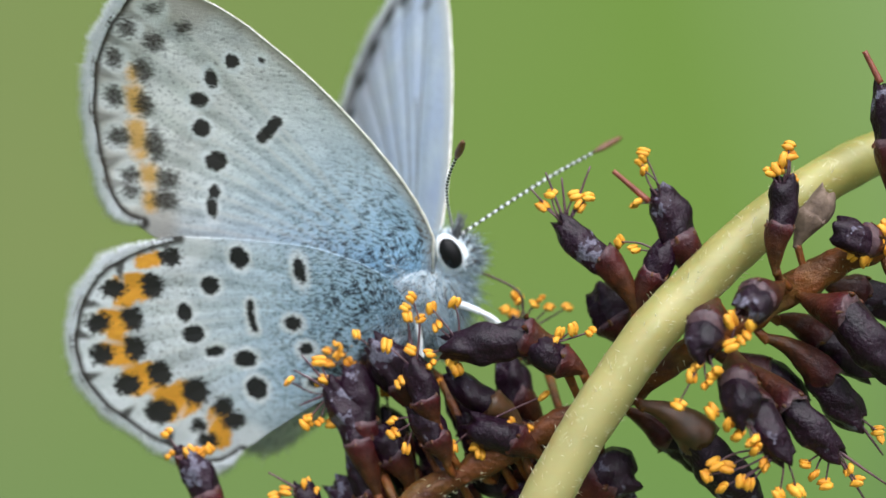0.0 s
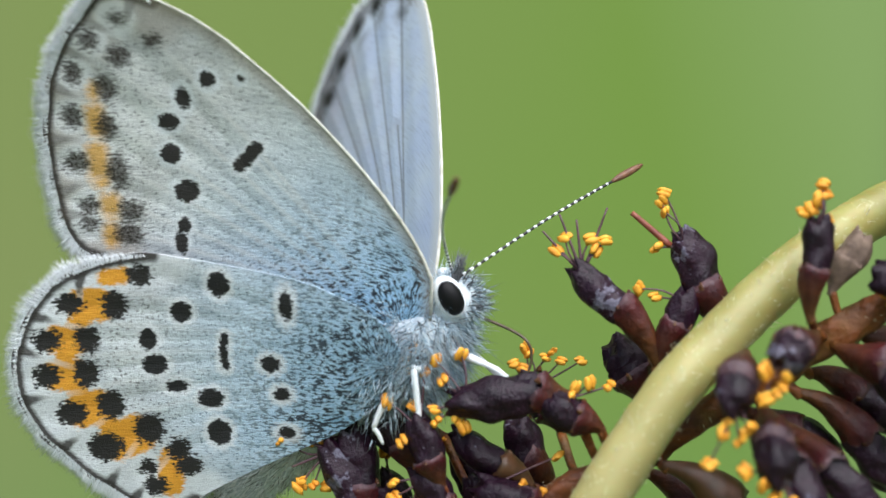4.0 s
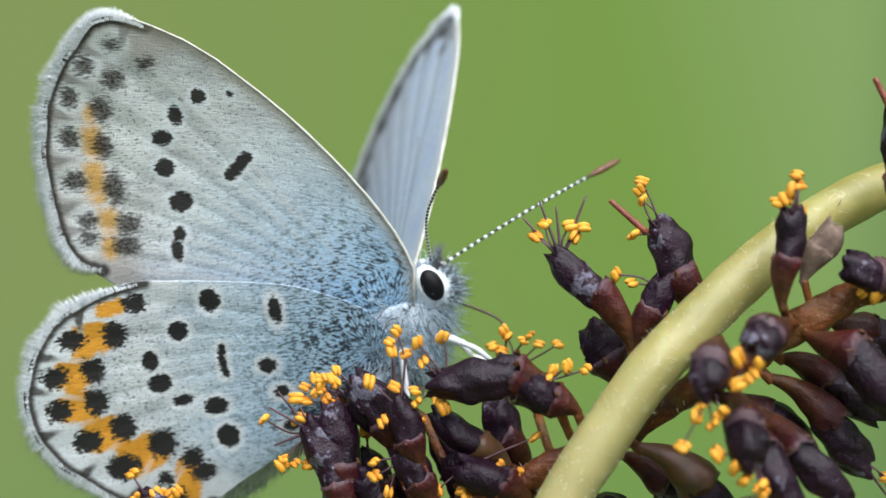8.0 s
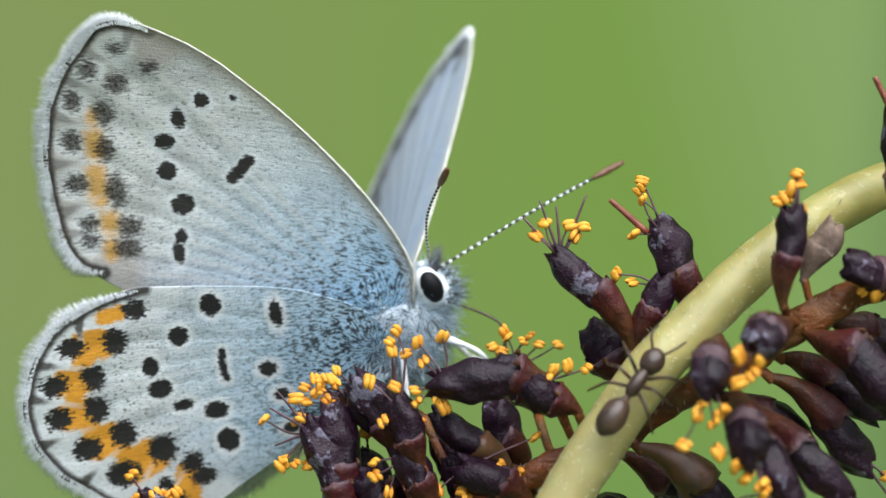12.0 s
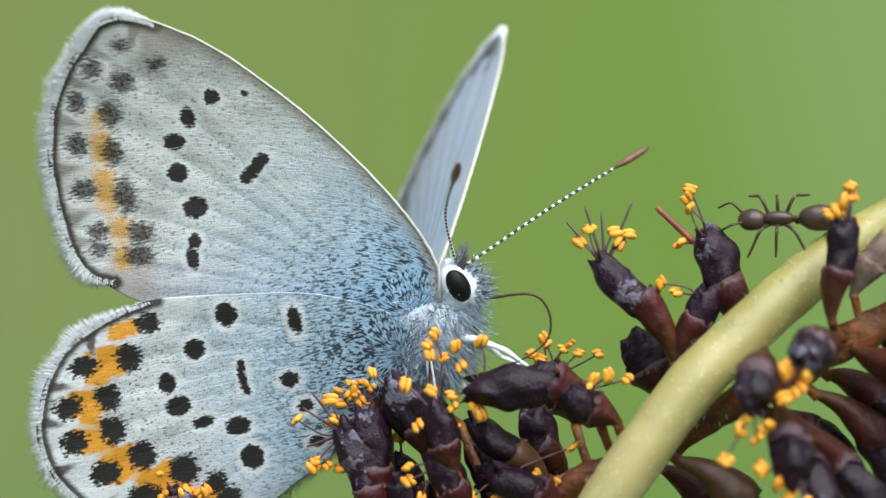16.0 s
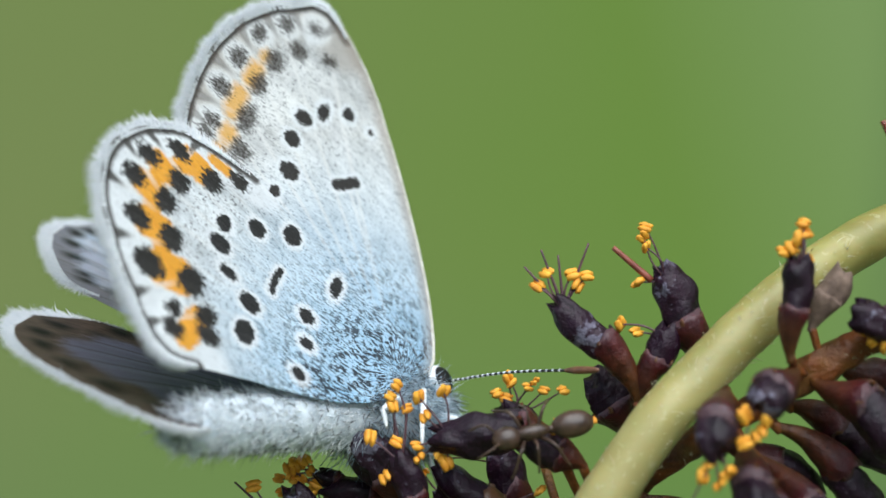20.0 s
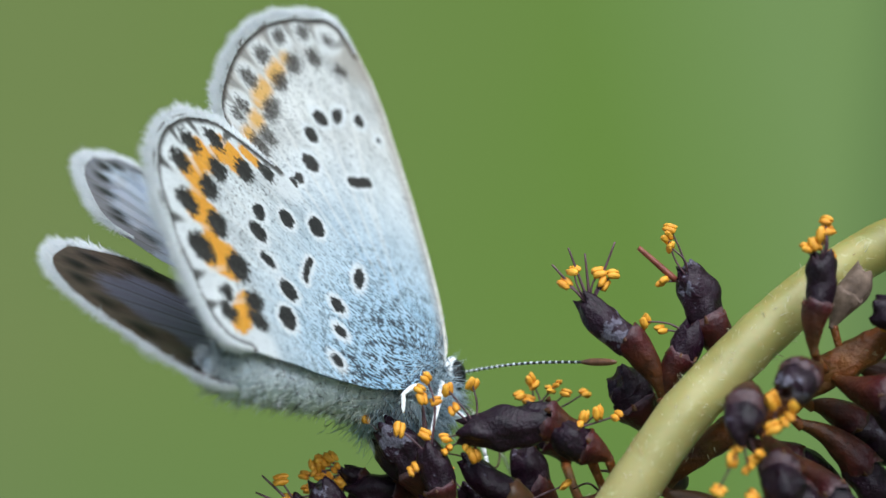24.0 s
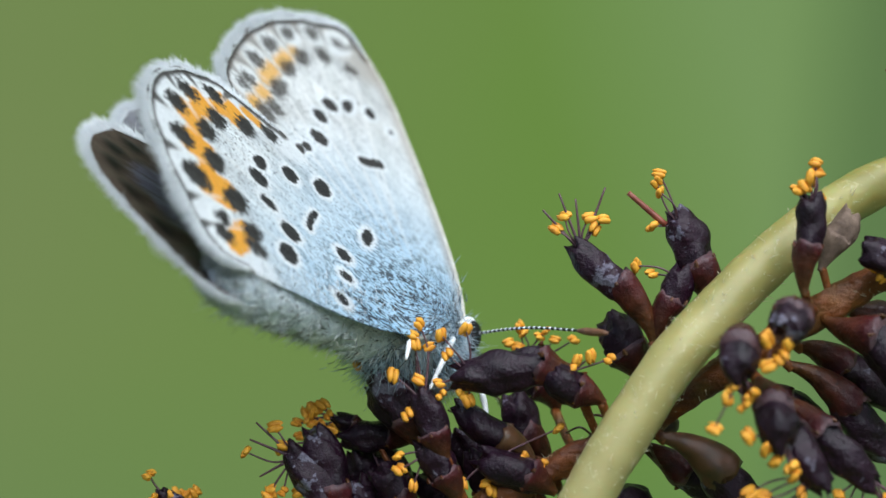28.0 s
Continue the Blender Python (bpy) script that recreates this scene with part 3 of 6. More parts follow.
HIND = dict(front=False, arch=(0.02417, 0.00673, 0.00437, -0.02033), faded=0.0, band=2.0, blue=6.3,
    outline=[(0.42, 0.49), (-0.25, 1.38), (-1.38, 1.97), (-2.6, 2.42), (-4.36, 2.77), (-6.03, 3.07), (-7.26, 3.21), (-8.51, 2.94), (-9.51, 2.53), (-10.29, 1.85), (-10.87, 0.86), (-11.16, -0.2), (-11.02, -1.37), (-10.59, -2.36), (-10.03, -2.99), (-9.4, -3.66), (-8.69, -4.21), (-8.02, -4.75), (-7.31, -5.08), (-6.6, -4.96), (-5.64, -4.37), (-4.51, -3.74), (-3.01, -2.98), (-1.5, -2.15), (-0.28, -1.07)],
    rim=[(-6.95, 3.17), (-7.79, 3.07), (-8.5, 2.9), (-9.0, 2.71), (-9.49, 2.5), (-9.92, 2.2), (-10.27, 1.8), (-10.57, 1.34), (-10.81, 0.83), (-10.99, 0.3), (-11.09, -0.23), (-11.08, -0.81), (-10.96, -1.36), (-10.77, -1.88), (-10.52, -2.33), (-10.26, -2.66), (-9.98, -2.97), (-9.67, -3.33), (-9.34, -3.65), (-9.01, -3.93), (-8.66, -4.19), (-8.32, -4.47), (-7.98, -4.71), (-7.62, -4.93), (-7.27, -5.02), (-6.91, -5.03), (-6.58, -4.91), (-6.09, -4.64)],
    costa=[(20, 20), (21, 20)],
    disc=[(-5.06, 2.27), (-3.09, 1.65), (-6.18, 1.41), (-7.18, 0.56), (-7.02, -0.24), (-6.42, -0.92), (-5.45, -1.3), (-5.24, -2.39), (-3.63, -0.18), (-3.32, -1.12), (-3.21, -2.35)],
    disc_size=[(0.33, 0.4), (0.22, 0.44), (0.32, 0.33), (0.27, 0.33), (0.38, 0.32), (0.33, 0.21), (0.38, 0.31), (0.36, 0.42), (0.3, 0.26), (0.26, 0.22), (0.26, 0.2)],
    bars=[([(-4.96, 0.65), (-5.02, 0.24), (-4.97, -0.32)], 0.12)],
    inner=[(-7.34, 2.53), (-8.1, 1.62), (-8.94, 0.56), (-9.04, -0.48), (-8.38, -1.49), (-7.3, -2.27), (-6.47, -2.95), (-6.21, -3.45)],
    inner_size=[(0.40, 0.33), (0.38, 0.46), (0.38, 0.44), (0.38, 0.46), (0.42, 0.46), (0.44, 0.52), (0.34, 0.4), (0.4, 0.34)],
    outer=[(-9.4, 1.65), (-10.1, 0.54), (-10.17, -0.59), (-9.52, -1.77), (-8.61, -2.87), (-7.41, -3.54), (-7.18, -4.12)],
    outer_size=[(0.44, 0.33), (0.42, 0.36), (0.38, 0.4), (0.46, 0.4), (0.54, 0.46), (0.26, 0.26), (0.36, 0.32)],
    gold=[([(-7.79, 2.53), (-8.29, 2.46)], 0.26), ([(-9.04, 1.64), (-8.46, 1.63)], 0.5), ([(-9.78, 0.55), (-9.26, 0.55)], 0.47), ([(-9.85, -0.56), (-9.36, -0.51)], 0.5), ([(-9.2, -1.69), (-8.7, -1.57)], 0.56), ([(-8.24, -2.7), (-7.67, -2.44)], 0.62), ([(-8.67, 1.66), (-9.49, 0.67), (-9.65, -0.41), (-9.02, -1.56), (-7.94, -2.58)], 0.3), ([(-6.65, -3.26), (-6.8, -4.06)], 0.42)],
    veins=[(-6.6, 3.1), (-8.9, 2.2), (-10.2, 1.1), (-10.9, -0.1), (-10.7, -1.3), (-10.0, -2.6), (-8.7, -3.7), (-7.0, -4.2), (-4.5, -3.2)])


def wing(name, kind, near, parent, label):
    """One wing in its own plane, hinge at the origin: a thin sheet with two faces, and a fringe of fine scales."""
    rng = random.Random(name)
    edge = smooth_line([(x, 0, z) for x, z in kind["outline"]] + [(kind["outline"][0][0], 0, kind["outline"][0][1])], 360)[:-1]
    ex, ez = np.array([p.x for p in edge]), np.array([p.z for p in edge])
    for ring_x in (ex, ez):
        ring_x[:] = (ring_x + np.roll(ring_x, 1) + np.roll(ring_x, -1)) / 3
    cx, cz = ex.mean() * 0.9, ez.mean()
    nr, n = 110, len(ex)
    s = np.linspace(0.004, 1.0, nr)[:, None]
    px, pz = (cx + s * (ex - cx)).ravel(), (cz + s * (ez - cz)).ravel()
    f = fields(px, pz, kind)
    side = -1 if near else 1

    def bulge(x, z):
        """How far the wing arches outwards."""
        a, b, c, e = kind["arch"] if near else [0.3 * q for q in kind["arch"]]
        return a * x * x + b * x * z + c * z * z + e * np.maximum(np.hypot(x, z) - 6.0, 0.0) ** 2

    y = side * (bulge(px, pz) + 0.03 * np.cos(np.clip(f["vein"], 0, 0.8) / 0.8 * math.pi))
    half = 0.018
    pts = np.concatenate([np.stack([px, y - half, pz], 1), np.stack([px, y + half, pz], 1)]) * MM
    m = nr * n
    i, k = np.meshgrid(np.arange(nr - 1), np.arange(n), indexing="ij")
    a, b = i * n + k, i * n + (k + 1) % n
    quads = np.stack([a, b, b + n, a + n], -1).reshape(-1, 4)
    back = quads[:, ::-1] + m
    last = (nr - 1) * n + np.arange(n)
    seam = np.stack([last, (nr - 1) * n + (np.arange(n) + 1) % n, (nr - 1) * n + (np.arange(n) + 1) % n + m, last + m], -1)
    allq = np.concatenate([quads, back, seam])
    me = bpy.data.meshes.new(name)
    me.from_pydata(pts.tolist(), [], allq.tolist())
    first, second = (WING_UNDER, WING_UPPER) if near else (WING_UPPER, WING_UNDER)
    me.materials.append(first), me.materials.append(second)
    index = np.zeros(len(allq), dtype=np.int32)
    index[len(quads) : 2 * len(quads)] = 1
    me.polygons.foreach_set("material_index", index)
    me.polygons.foreach_set("use_smooth", [True] * len(allq))
    for key, value in f.items():
        layer = me.attributes.new(key, "FLOAT", "POINT")
        layer.data.foreach_set("value", np.concatenate([value, value]).astype(np.float32))
    ob = part(name, me, first, parent, label)
    bm = bmesh.new()
    roots, ways, sizes = [], [], []
    rim = [Vector((x, 0, z)) for x, z in kind["rim"]]
    line = smooth_line(rim, 420)
    for q in range(1, len(line) - 1):
        t = (line[q + 1] - line[q - 1]).normalized()
        out = Vector((t.z, 0, -t.x))
        if out.dot(line[q] - Vector((cx, 0, cz))) < 0:
            out = -out
        yy = side * float(bulge(line[q].x, line[q].z))
        for _ in range(10):
            roots.append(line[q] + Vector((rng.uniform(-0.04, 0.04), yy + rng.uniform(-0.05, 0.05), rng.uniform(-0.04, 0.04))) - out * 0.06)
            ways.append(out + t * 0.25)
            sizes.append(min(1.0, 0.15 + 7.0 * q / len(line), 0.3 + 7.0 * (1 - q / len(line))) * (0.85 + 0.3 * noise.noise(line[q] * 1.1)))
    hairs(bm, roots, ways, 0.62, 0.0115, rng, 0.08, 0.17, sizes)
    part("fringe", bm, FRINGE, ob, "white hair-like fringe along the wing margin")
    if kind["front"]:
        bm = bmesh.new()
        tube(bm, [Vector((x, 0, z)) + Vector((0.02, 0, 0.02)) for x, z in kind["costa"]] + [Vector((-6.75, 0, 10.36))], lambda u: 0.055 - 0.02 * u, 8)
        for v in bm.verts:
            v.co.y += side * MM * float(bulge(v.co.x / MM, v.co.z / MM))
        part("costa", bm, COSTA, ob, "pale thickened leading edge")
    return ob


def around(centre, axis, r, n, rng, span=1.0):
    """Points and outward directions spread over an ellipsoid."""
    pts, out = [], []
    q = Vector(axis).to_track_quat("X", "Z").to_matrix()
    for _ in range(n):
        d = Vector([rng.gauss(0, 1) for _ in range(3)]).normalized()
        p = q @ Vector((d.x * r[0], d.y * r[1], d.z * r[2]))
        pts.append(Vector(centre) + p)
        out.append((q @ Vector((d.x / r[0], d.y / r[1], d.z / r[2]))).normalized())
    return pts, out


def antenna(parent, base, knee, tip, label):
    ob = tagged(new("antenna"), label)
    ob.parent = parent
    ob.location = Vector(base) * MM
    k, t = Vector(knee), Vector(tip)
    line = smooth_line([(0, 0, 0), k, t], 56)
    cut = 46
    bm = bmesh.new()
    tube(bm, line[: cut + 1], lambda u: 0.036 + 0.01 * u, 8)
    part("shaft", bm, BLACK, ob, "thin black shaft")
    bm = bmesh.new()
    tube(bm, line[cut:], [0.05, 0.075, 0.1, 0.115, 0.12, 0.12, 0.118, 0.11, 0.1, 0.08, 0.04], 10)
    part("club", bm, CLUB, ob, "brown club at the tip")
    for i in range(2, cut, 2):
        bm = bmesh.new()
        a, b = line[i], line[i].lerp(line[i + 1], 0.85)
        tube(bm, [a, (a + b) / 2, b], [0.043, 0.05, 0.044], 8)
        part("ring", bm, WHITE, ob)
    return ob


def leg(parent, points, name="leg"):
    ob = tagged(new(name), "slender white-scaled leg")
    ob.parent = parent
    p = [Vector(q) for q in points]
    for label, a, b, r0, r1 in (("femur", p[0], p[1], 0.13, 0.1), ("tibia", p[1], p[2], 0.085, 0.07), ("tarsus", p[2], p[3], 0.065, 0.04)):
        bm = bmesh.new()
        mid = (a + b) / 2 + Vector((0, 0, 0.06))
        tube(bm, smooth_line([a, mid, b], 8), lambda u: r0 + (r1 - r0) * u + 0.02 * math.sin(u * 3.1), 9, wobble=0.12)
        part(label, bm, WHITE, ob)
    return ob


def butterfly():
    rng = random.Random(5)
    root = thing("butterfly", 0, 0, 0, "small blue butterfly with black and orange spotted grey wings", "butterfly")
    axis = Vector((0.77, 0, 0.64)).normalized()
    bm = bmesh.new()
    ball(bm, (0.0, 0.0, -0.1), 2.0, 1.25, 1.35, axis, 24, 16, 0.05)
    thorax = part("thorax", bm, SKIN, root, "furry pale blue thorax")
    bm = bmesh.new()
    back = smooth_line([(-0.9, 0, -0.7), (-2.6, 0, -2.1), (-4.6, 0, -3.8), (-6.7, 0, -5.5)], 40)
    tube(bm, back, lambda u: (1.0 - 0.25 * u) * (1 - max(0.0, u - 0.85) ** 2 * 30) + 0.03 * math.sin(u * 44), 22, wobble=0.06)
    abdomen = part("abdomen", bm, SKIN, root, "furry grey abdomen in faint rings")
    bm = bmesh.new()
    ball(bm, (1.28, 0, 1.55), 0.8, 0.78, 0.85, axis, 20, 14)
    head = part("head", bm, SKIN, root, "pale furry head")
    for side in (-1, 1):
        bm = bmesh.new()
        ball(bm, (1.24, side * 0.64, 1.86), 0.665, 0.3, 0.445, (0.42, 0, -0.9), 24, 14)
        rim = part("eye_ring", bm, WHITE, head, "white ring of scales round the eye")
        bm = bmesh.new()
        ball(bm, (1.28, side * 0.73, 1.85), 0.57, 0.34, 0.365, (0.42, 0, -0.9), 24, 14)
        part("eye", bm, EYE, head, "glossy black compound eye")
    # fur
    bm = bmesh.new()
    p, d = around((0.0, 0, -0.1), axis, (2.0, 1.25, 1.35), 2600, rng)
    hairs(bm, p, [q * 0.7 + Vector((0.1, 0, -0.75)) for q in d], 0.85, 0.016, rng)
    part("fur", bm, FUR_BLUE, thorax, "long pale blue hair")
    bm = bmesh.new()
    p, d = around((0.0, 0, -0.1), axis, (1.98, 1.23, 1.33), 1000, rng)
    hairs(bm, p, [q * 0.7 + Vector((0.1, 0, -0.75)) for q in d], 0.7, 0.016, rng)
    part("dark_fur", bm, FUR_DARK, thorax)
    for side in (-1, 1):
        for name, mat, count in (("wing_base_fur", FUR_BLUE, 380), ("wing_base_dark_fur", FUR_DARK, 170)):
            bm = bmesh.new()
            roots = [Vector((0.15 + rng.gauss(0, 0.3) - 0.5 * abs(z - 0.3), side * (1.28 + rng.uniform(0, 0.25)), z)) for z in [rng.gauss(0.0, 0.75) for _ in range(count)]]
            hairs(bm, roots, [Vector((-0.6, side * 0.25, -0.5 + 0.35 * p.z)) for p in roots], 0.4, 0.014, rng, 0.2, 0.25)
            part(name, bm, mat, thorax)
    bm = bmesh.new()
    p, d = around((1.28, 0, 1.55), axis, (0.8, 0.78, 0.85), 900, rng)
    keep = [i for i in range(len(p)) if (p[i] - Vector((1.27, math.copysign(0.7, p[i].y), 1.86))).length > 0.62]
    hairs(bm, [p[i] for i in keep], [d[i] * 0.8 + Vector((0.25, 0, -0.35)) for i in keep], 0.6, 0.015, rng)
    part("fur", bm, FUR_BLUE, head)
    bm = bmesh.new()
    keep = [i for i in keep if d[i].x > 0.15 and d[i].z > -0.25]
    hairs(bm, [p[i] for i in keep], [d[i] * 0.9 + Vector((0.2, 0, 0.15)) for i in keep], 0.55, 0.016, rng, 0.2)
    part("dark_fur", bm, FUR_DARK, head, "black bristles on the brow")
    bm = bmesh.new()
    hairs(bm, [(1.45 + rng.uniform(-0.1, 0.1), rng.uniform(-0.4, 0.4), 2.3 + rng.uniform(-0.1, 0.1)) for _ in range(70)], [(0.25, 0, 1)] * 70, 0.8, 0.022, rng, 0.1, 0.14)
    part("brow_tuft", bm, FUR_DARK, head)
    bm = bmesh.new()
    roots, ways = [], []
    for _ in range(4600):
        u = rng.random() ** 0.8
        c = back[min(int(u * 40), 39)].lerp(back[min(int(u * 40) + 1, 40)], (u * 40) % 1)
        a = rng.uniform(0, 6.283)
        out = Vector((0.64, 0, -0.77)) * math.cos(a) + Vector((0, 1, 0)) * math.sin(a)
        roots.append(c + out * (0.98 - 0.25 * u) * (1 - max(0.0, u - 0.85) ** 2 * 30))
        ways.append(out * 0.35 + Vector((-0.77, 0, -0.64)))
    hairs(bm, roots[:3700], ways[:3700], 0.5, 0.015, rng)
    part("fur", bm, FUR_WHITE, abdomen)
    bm = bmesh.new()
    hairs(bm, roots[3700:], ways[3700:], 0.45, 0.014, rng)
    part("dark_fur", bm, FUR_DARK, abdomen)
    wings = {
        "nf": wing("forewing", FORE, True, root, "forewing with grey spotted underside and faded orange band"),
        "nh": wing("hindwing", HIND, True, root, "hindwing with black spots and bright orange band beneath"),
        "ff": wing("forewing", FORE, False, root, "forewing showing its violet blue upper side"),
        "fh": wing("hindwing", HIND, False, root, "hindwing with dusky blue upper side and dark border"),
    }
    feelers = (antenna(root, (1.45, -0.3, 2.3), (2.79, -1.86, 1.82), (5.81, -3.27, 3.55), "black and white ringed antenna with brown club"),
               antenna(root, (1.35, 0.3, 2.35), (-0.2, -3.22, 1.68), (0.3, -6.43, 3.16), "black and white ringed antenna with dark club"))
    for pts in [[(0.6, -0.9, -0.3), (0.17, -1.58, -0.06), (0.32, -1.66, -1.82), (0.41, -1.63, -2.34)], [(1.1, -0.7, 0.2), (2.21, -1.39, 0.01), (3.01, -1.4, -0.55), (3.64, -1.29, -1.25)], [(1.1, 0.7, 0.2), (1.88, 0.44, -0.13), (2.63, 0.65, -0.85), (3.37, 0.64, -1.3)], [(-0.3, -0.9, -0.8), (-0.62, -1.47, -0.95), (-1.04, -1.48, -1.83), (-0.77, -1.46, -2.36)], [(0.6, 0.9, -0.3), (1.0, 1.1, -0.8), (1.3, 0.9, -1.5), (1.5, 0.6, -2.1)], [(-0.3, 0.9, -0.8), (0.1, 1.1, -1.3), (0.6, 0.9, -1.8), (1.0, 0.7, -2.2)]]:
        leg(root, pts)
    tongue = tagged(new("proboscis"), "thin dark curved tongue reaching into a flower")
    tongue.parent = root
    tongue.location = Vector((1.95, 0, 1.2)) * MM
    bm = bmesh.new()
    tube(bm, smooth_line([(0, 0, 0), (0.8, -0.7, 1.34), (1.52, -0.85, 1.46), (2.14, -0.95, 0.97), (2.23, -1, 0.24), (1.97, -0.91, -0.83), (1.91, -0.86, -1.55)], 40), lambda u: 0.05 - 0.022 * u, 8)
    part("tube", bm, TONGUE, tongue)
    return root, wings, feelers, tongue, abdomen


# ---- the flowering spike ----
RACHIS_LINE = smooth_line([(-3.75, -2.5, -10), (-1.84, -2.6, -8.48), (0.42, -2.7, -7.26), (2.85, -2.8, -5.96), (5.07, -2.8, -4.95), (7.63, -3, -3.3), (9.4, -3.4, -2.2), (11.31, -3.8, -1.03), (13.19, -4, -0.15), (15.78, -3, 0.63), (20.71, 1, 1.61), (24.75, 4, 2.07)], 120)


def anther(bm, p, size, rng):
    d = Vector([rng.gauss(0, 1) for _ in range(3)]).normalized()
    side = d.orthogonal().normalized() * size * 0.42
    for s in (-1, 1):
        ball(bm, Vector(p) + side * s, size, size * 0.5, size * 0.5, d, 10, 7, 0.35)


def flower(base, neck, tip, r, stamens, seed, label, style=None, bare=(), calyx=None, petal=None, hood=0.55, size=0.21):
    """A small tubular flower: calyx, wrapped dark petal, stamens with orange anthers. Places are relative to its foot."""
    rng = random.Random(seed)
    o = Vector(base)
    root = thing("flower", *base, label, "flower", "flowers of the spike")
    nk, tp = Vector(neck) - o, Vector(tip) - o
    bm = bmesh.new()
    layer = bm.verts.layers.float.new("foot")
    curl = nk.cross(Vector((0, 1, 0))) * rng.uniform(-0.09, 0.09)
    line = smooth_line([(0, 0, 0), nk * 0.35 + curl * 1.2, nk * 0.75 + curl, nk * 1.04], 18)
    tube(bm, line, lambda u: r * (0.17 + 0.66 * (u * u * (3 - 2 * u)) ** 0.8 - 0.05 * max(0.0, u - 0.85) / 0.15), 20, wobble=0.14, layer=layer)
    bm.verts.ensure_lookup_table()
    lip = nk.normalized() * r * MM
    for k, vert in enumerate(bm.verts[-20:]):
        vert.co += lip * (0.14 * math.sin(k * 1.5708 + seed) + 0.10 * noise.noise(Vector((k * 0.9, seed, 0))))
    part("calyx", bm, calyx or CALYX, root)
    foot = min(RACHIS_LINE, key=lambda q: (q - o).length) - o
    if foot.length > 0.1:
        bm = bmesh.new()
        tube(bm, smooth_line([foot, foot * 0.5 + Vector((0, 0, -0.08)) * foot.length, nk * 0.12], 12), lambda u: 0.12 + (0.22 * r - 0.12) * u, 10, wobble=0.15)
        part("pedicel", bm, RACHIS, root)
    # five short teeth round the calyx mouth
    way = nk.normalized()
    u = way.orthogonal().normalized()
    v = way.cross(u)
    bm = bmesh.new()
    hairs(bm, [nk - way * 0.05 + (u * math.cos(a) + v * math.sin(a)) * r * 0.77 for a in [k * 1.2566 for k in range(5)]], [way] * 5, r * 0.3, r * 0.14, rng, 0.1, 0.15)
    part("calyx_teeth", bm, calyx or CALYX, root)
    if tp.length > nk.length * 1.02:
        bm = bmesh.new()
        d = (tp - nk).normalized()
        bow = d.orthogonal().normalized() * r * 0.16
        line = smooth_line([nk * 0.9, nk.lerp(tp, 0.35) + bow, nk.lerp(tp, 0.7) + bow * 0.6, tp], 20)
        fold = rng.uniform(0, 6.28)
        tube(bm, line, lambda u: r * (0.72 + 0.10 * math.sin(u * 3.1)) * (1.0 - hood * max(0.0, u - 0.45) ** 1.3 * 1.2) * (1.0 - 3.2 * max(0.0, u - 0.8) ** 2), 28, 0.88, wobble=0.2, cap=False)
        rows = len(bm.verts) // 28
        bm.verts.ensure_lookup_table()
        for k, vert in enumerate(bm.verts):
            ring, a = k // 28, k % 28 / 28 * 6.2832
            centre = line[ring] * MM
            out = vert.co - centre
            u = ring / (rows - 1)
            crease = 1 - 0.17 * max(0.0, math.cos(a * 2.5 + fold + u * 1.3)) ** 4 * (0.3 + u) - 0.05 * max(0.0, math.sin(a * 4 + fold * 2)) ** 3
            vert.co = centre + out * crease + d * (0.22 * r * MM * u**4 * (math.sin(a * 1.5 + fold) + 0.6 * math.sin(a * 4 + fold)))
            vert.co += Vector([noise.noise(vert.co * 2200 + Vector((seed, q * 7.0, 0))) for q in range(3)]) * r * 0.07 * MM
        inner = [bm.verts.new(v.co.lerp(line[-4] * MM, 0.45)) for v in bm.verts[-28:]]
        bm.verts.ensure_lookup_table()
        rim = bm.verts[28 * (rows - 1) : 28 * rows]
        for k in range(28):
            bm.faces.new((rim[k], rim[(k + 1) % 28], inner[(k + 1) % 28], inner[k]))
        bm.faces.new(inner)
        part("petal", bm, petal or PETAL, root, "dark wrinkled purple petal rolled into a hood")
    for q in stamens:
        end = Vector(q) - o
        start = tp - (tp - nk).normalized() * r * 0.5 if tp.length > 0.01 else nk
        st = tagged(new("stamen"), "")
        st.parent = root
        bm = bmesh.new()
        bend = Vector([rng.gauss(0, 0.06) for _ in range(3)]) * (end - start).length
        tube(bm, smooth_line([start, (start + end) / 2 + bend, end], 10), lambda u: 0.038 - 0.012 * u, 6)
        part("filament", bm, FILAMENT, st)
        bm = bmesh.new()
        anther(bm, end, size * rng.uniform(0.85, 1.15), rng)
        part("anther", bm, ANTHER, st, "orange pollen sac")
    for q in bare:
        end = Vector(q) - o
        start = tp - (tp - nk).normalized() * r * 0.5
        bm = bmesh.new()
        tube(bm, smooth_line([start, (start + end) / 2, end], 8), lambda u: 0.06 - 0.03 * u, 7)
        part("bare_filament", bm, FILAMENT, root)
    if style:
        bm = bmesh.new()
        start, end = Vector(style[0]) - o, Vector(style[1]) - o
        tube(bm, smooth_line([start, (start + end) / 2, end], 8), lambda u: 0.11 - 0.03 * u, 9, wobble=0.1)
        part("style", bm, STYLE, root, "stout red style")
    return root


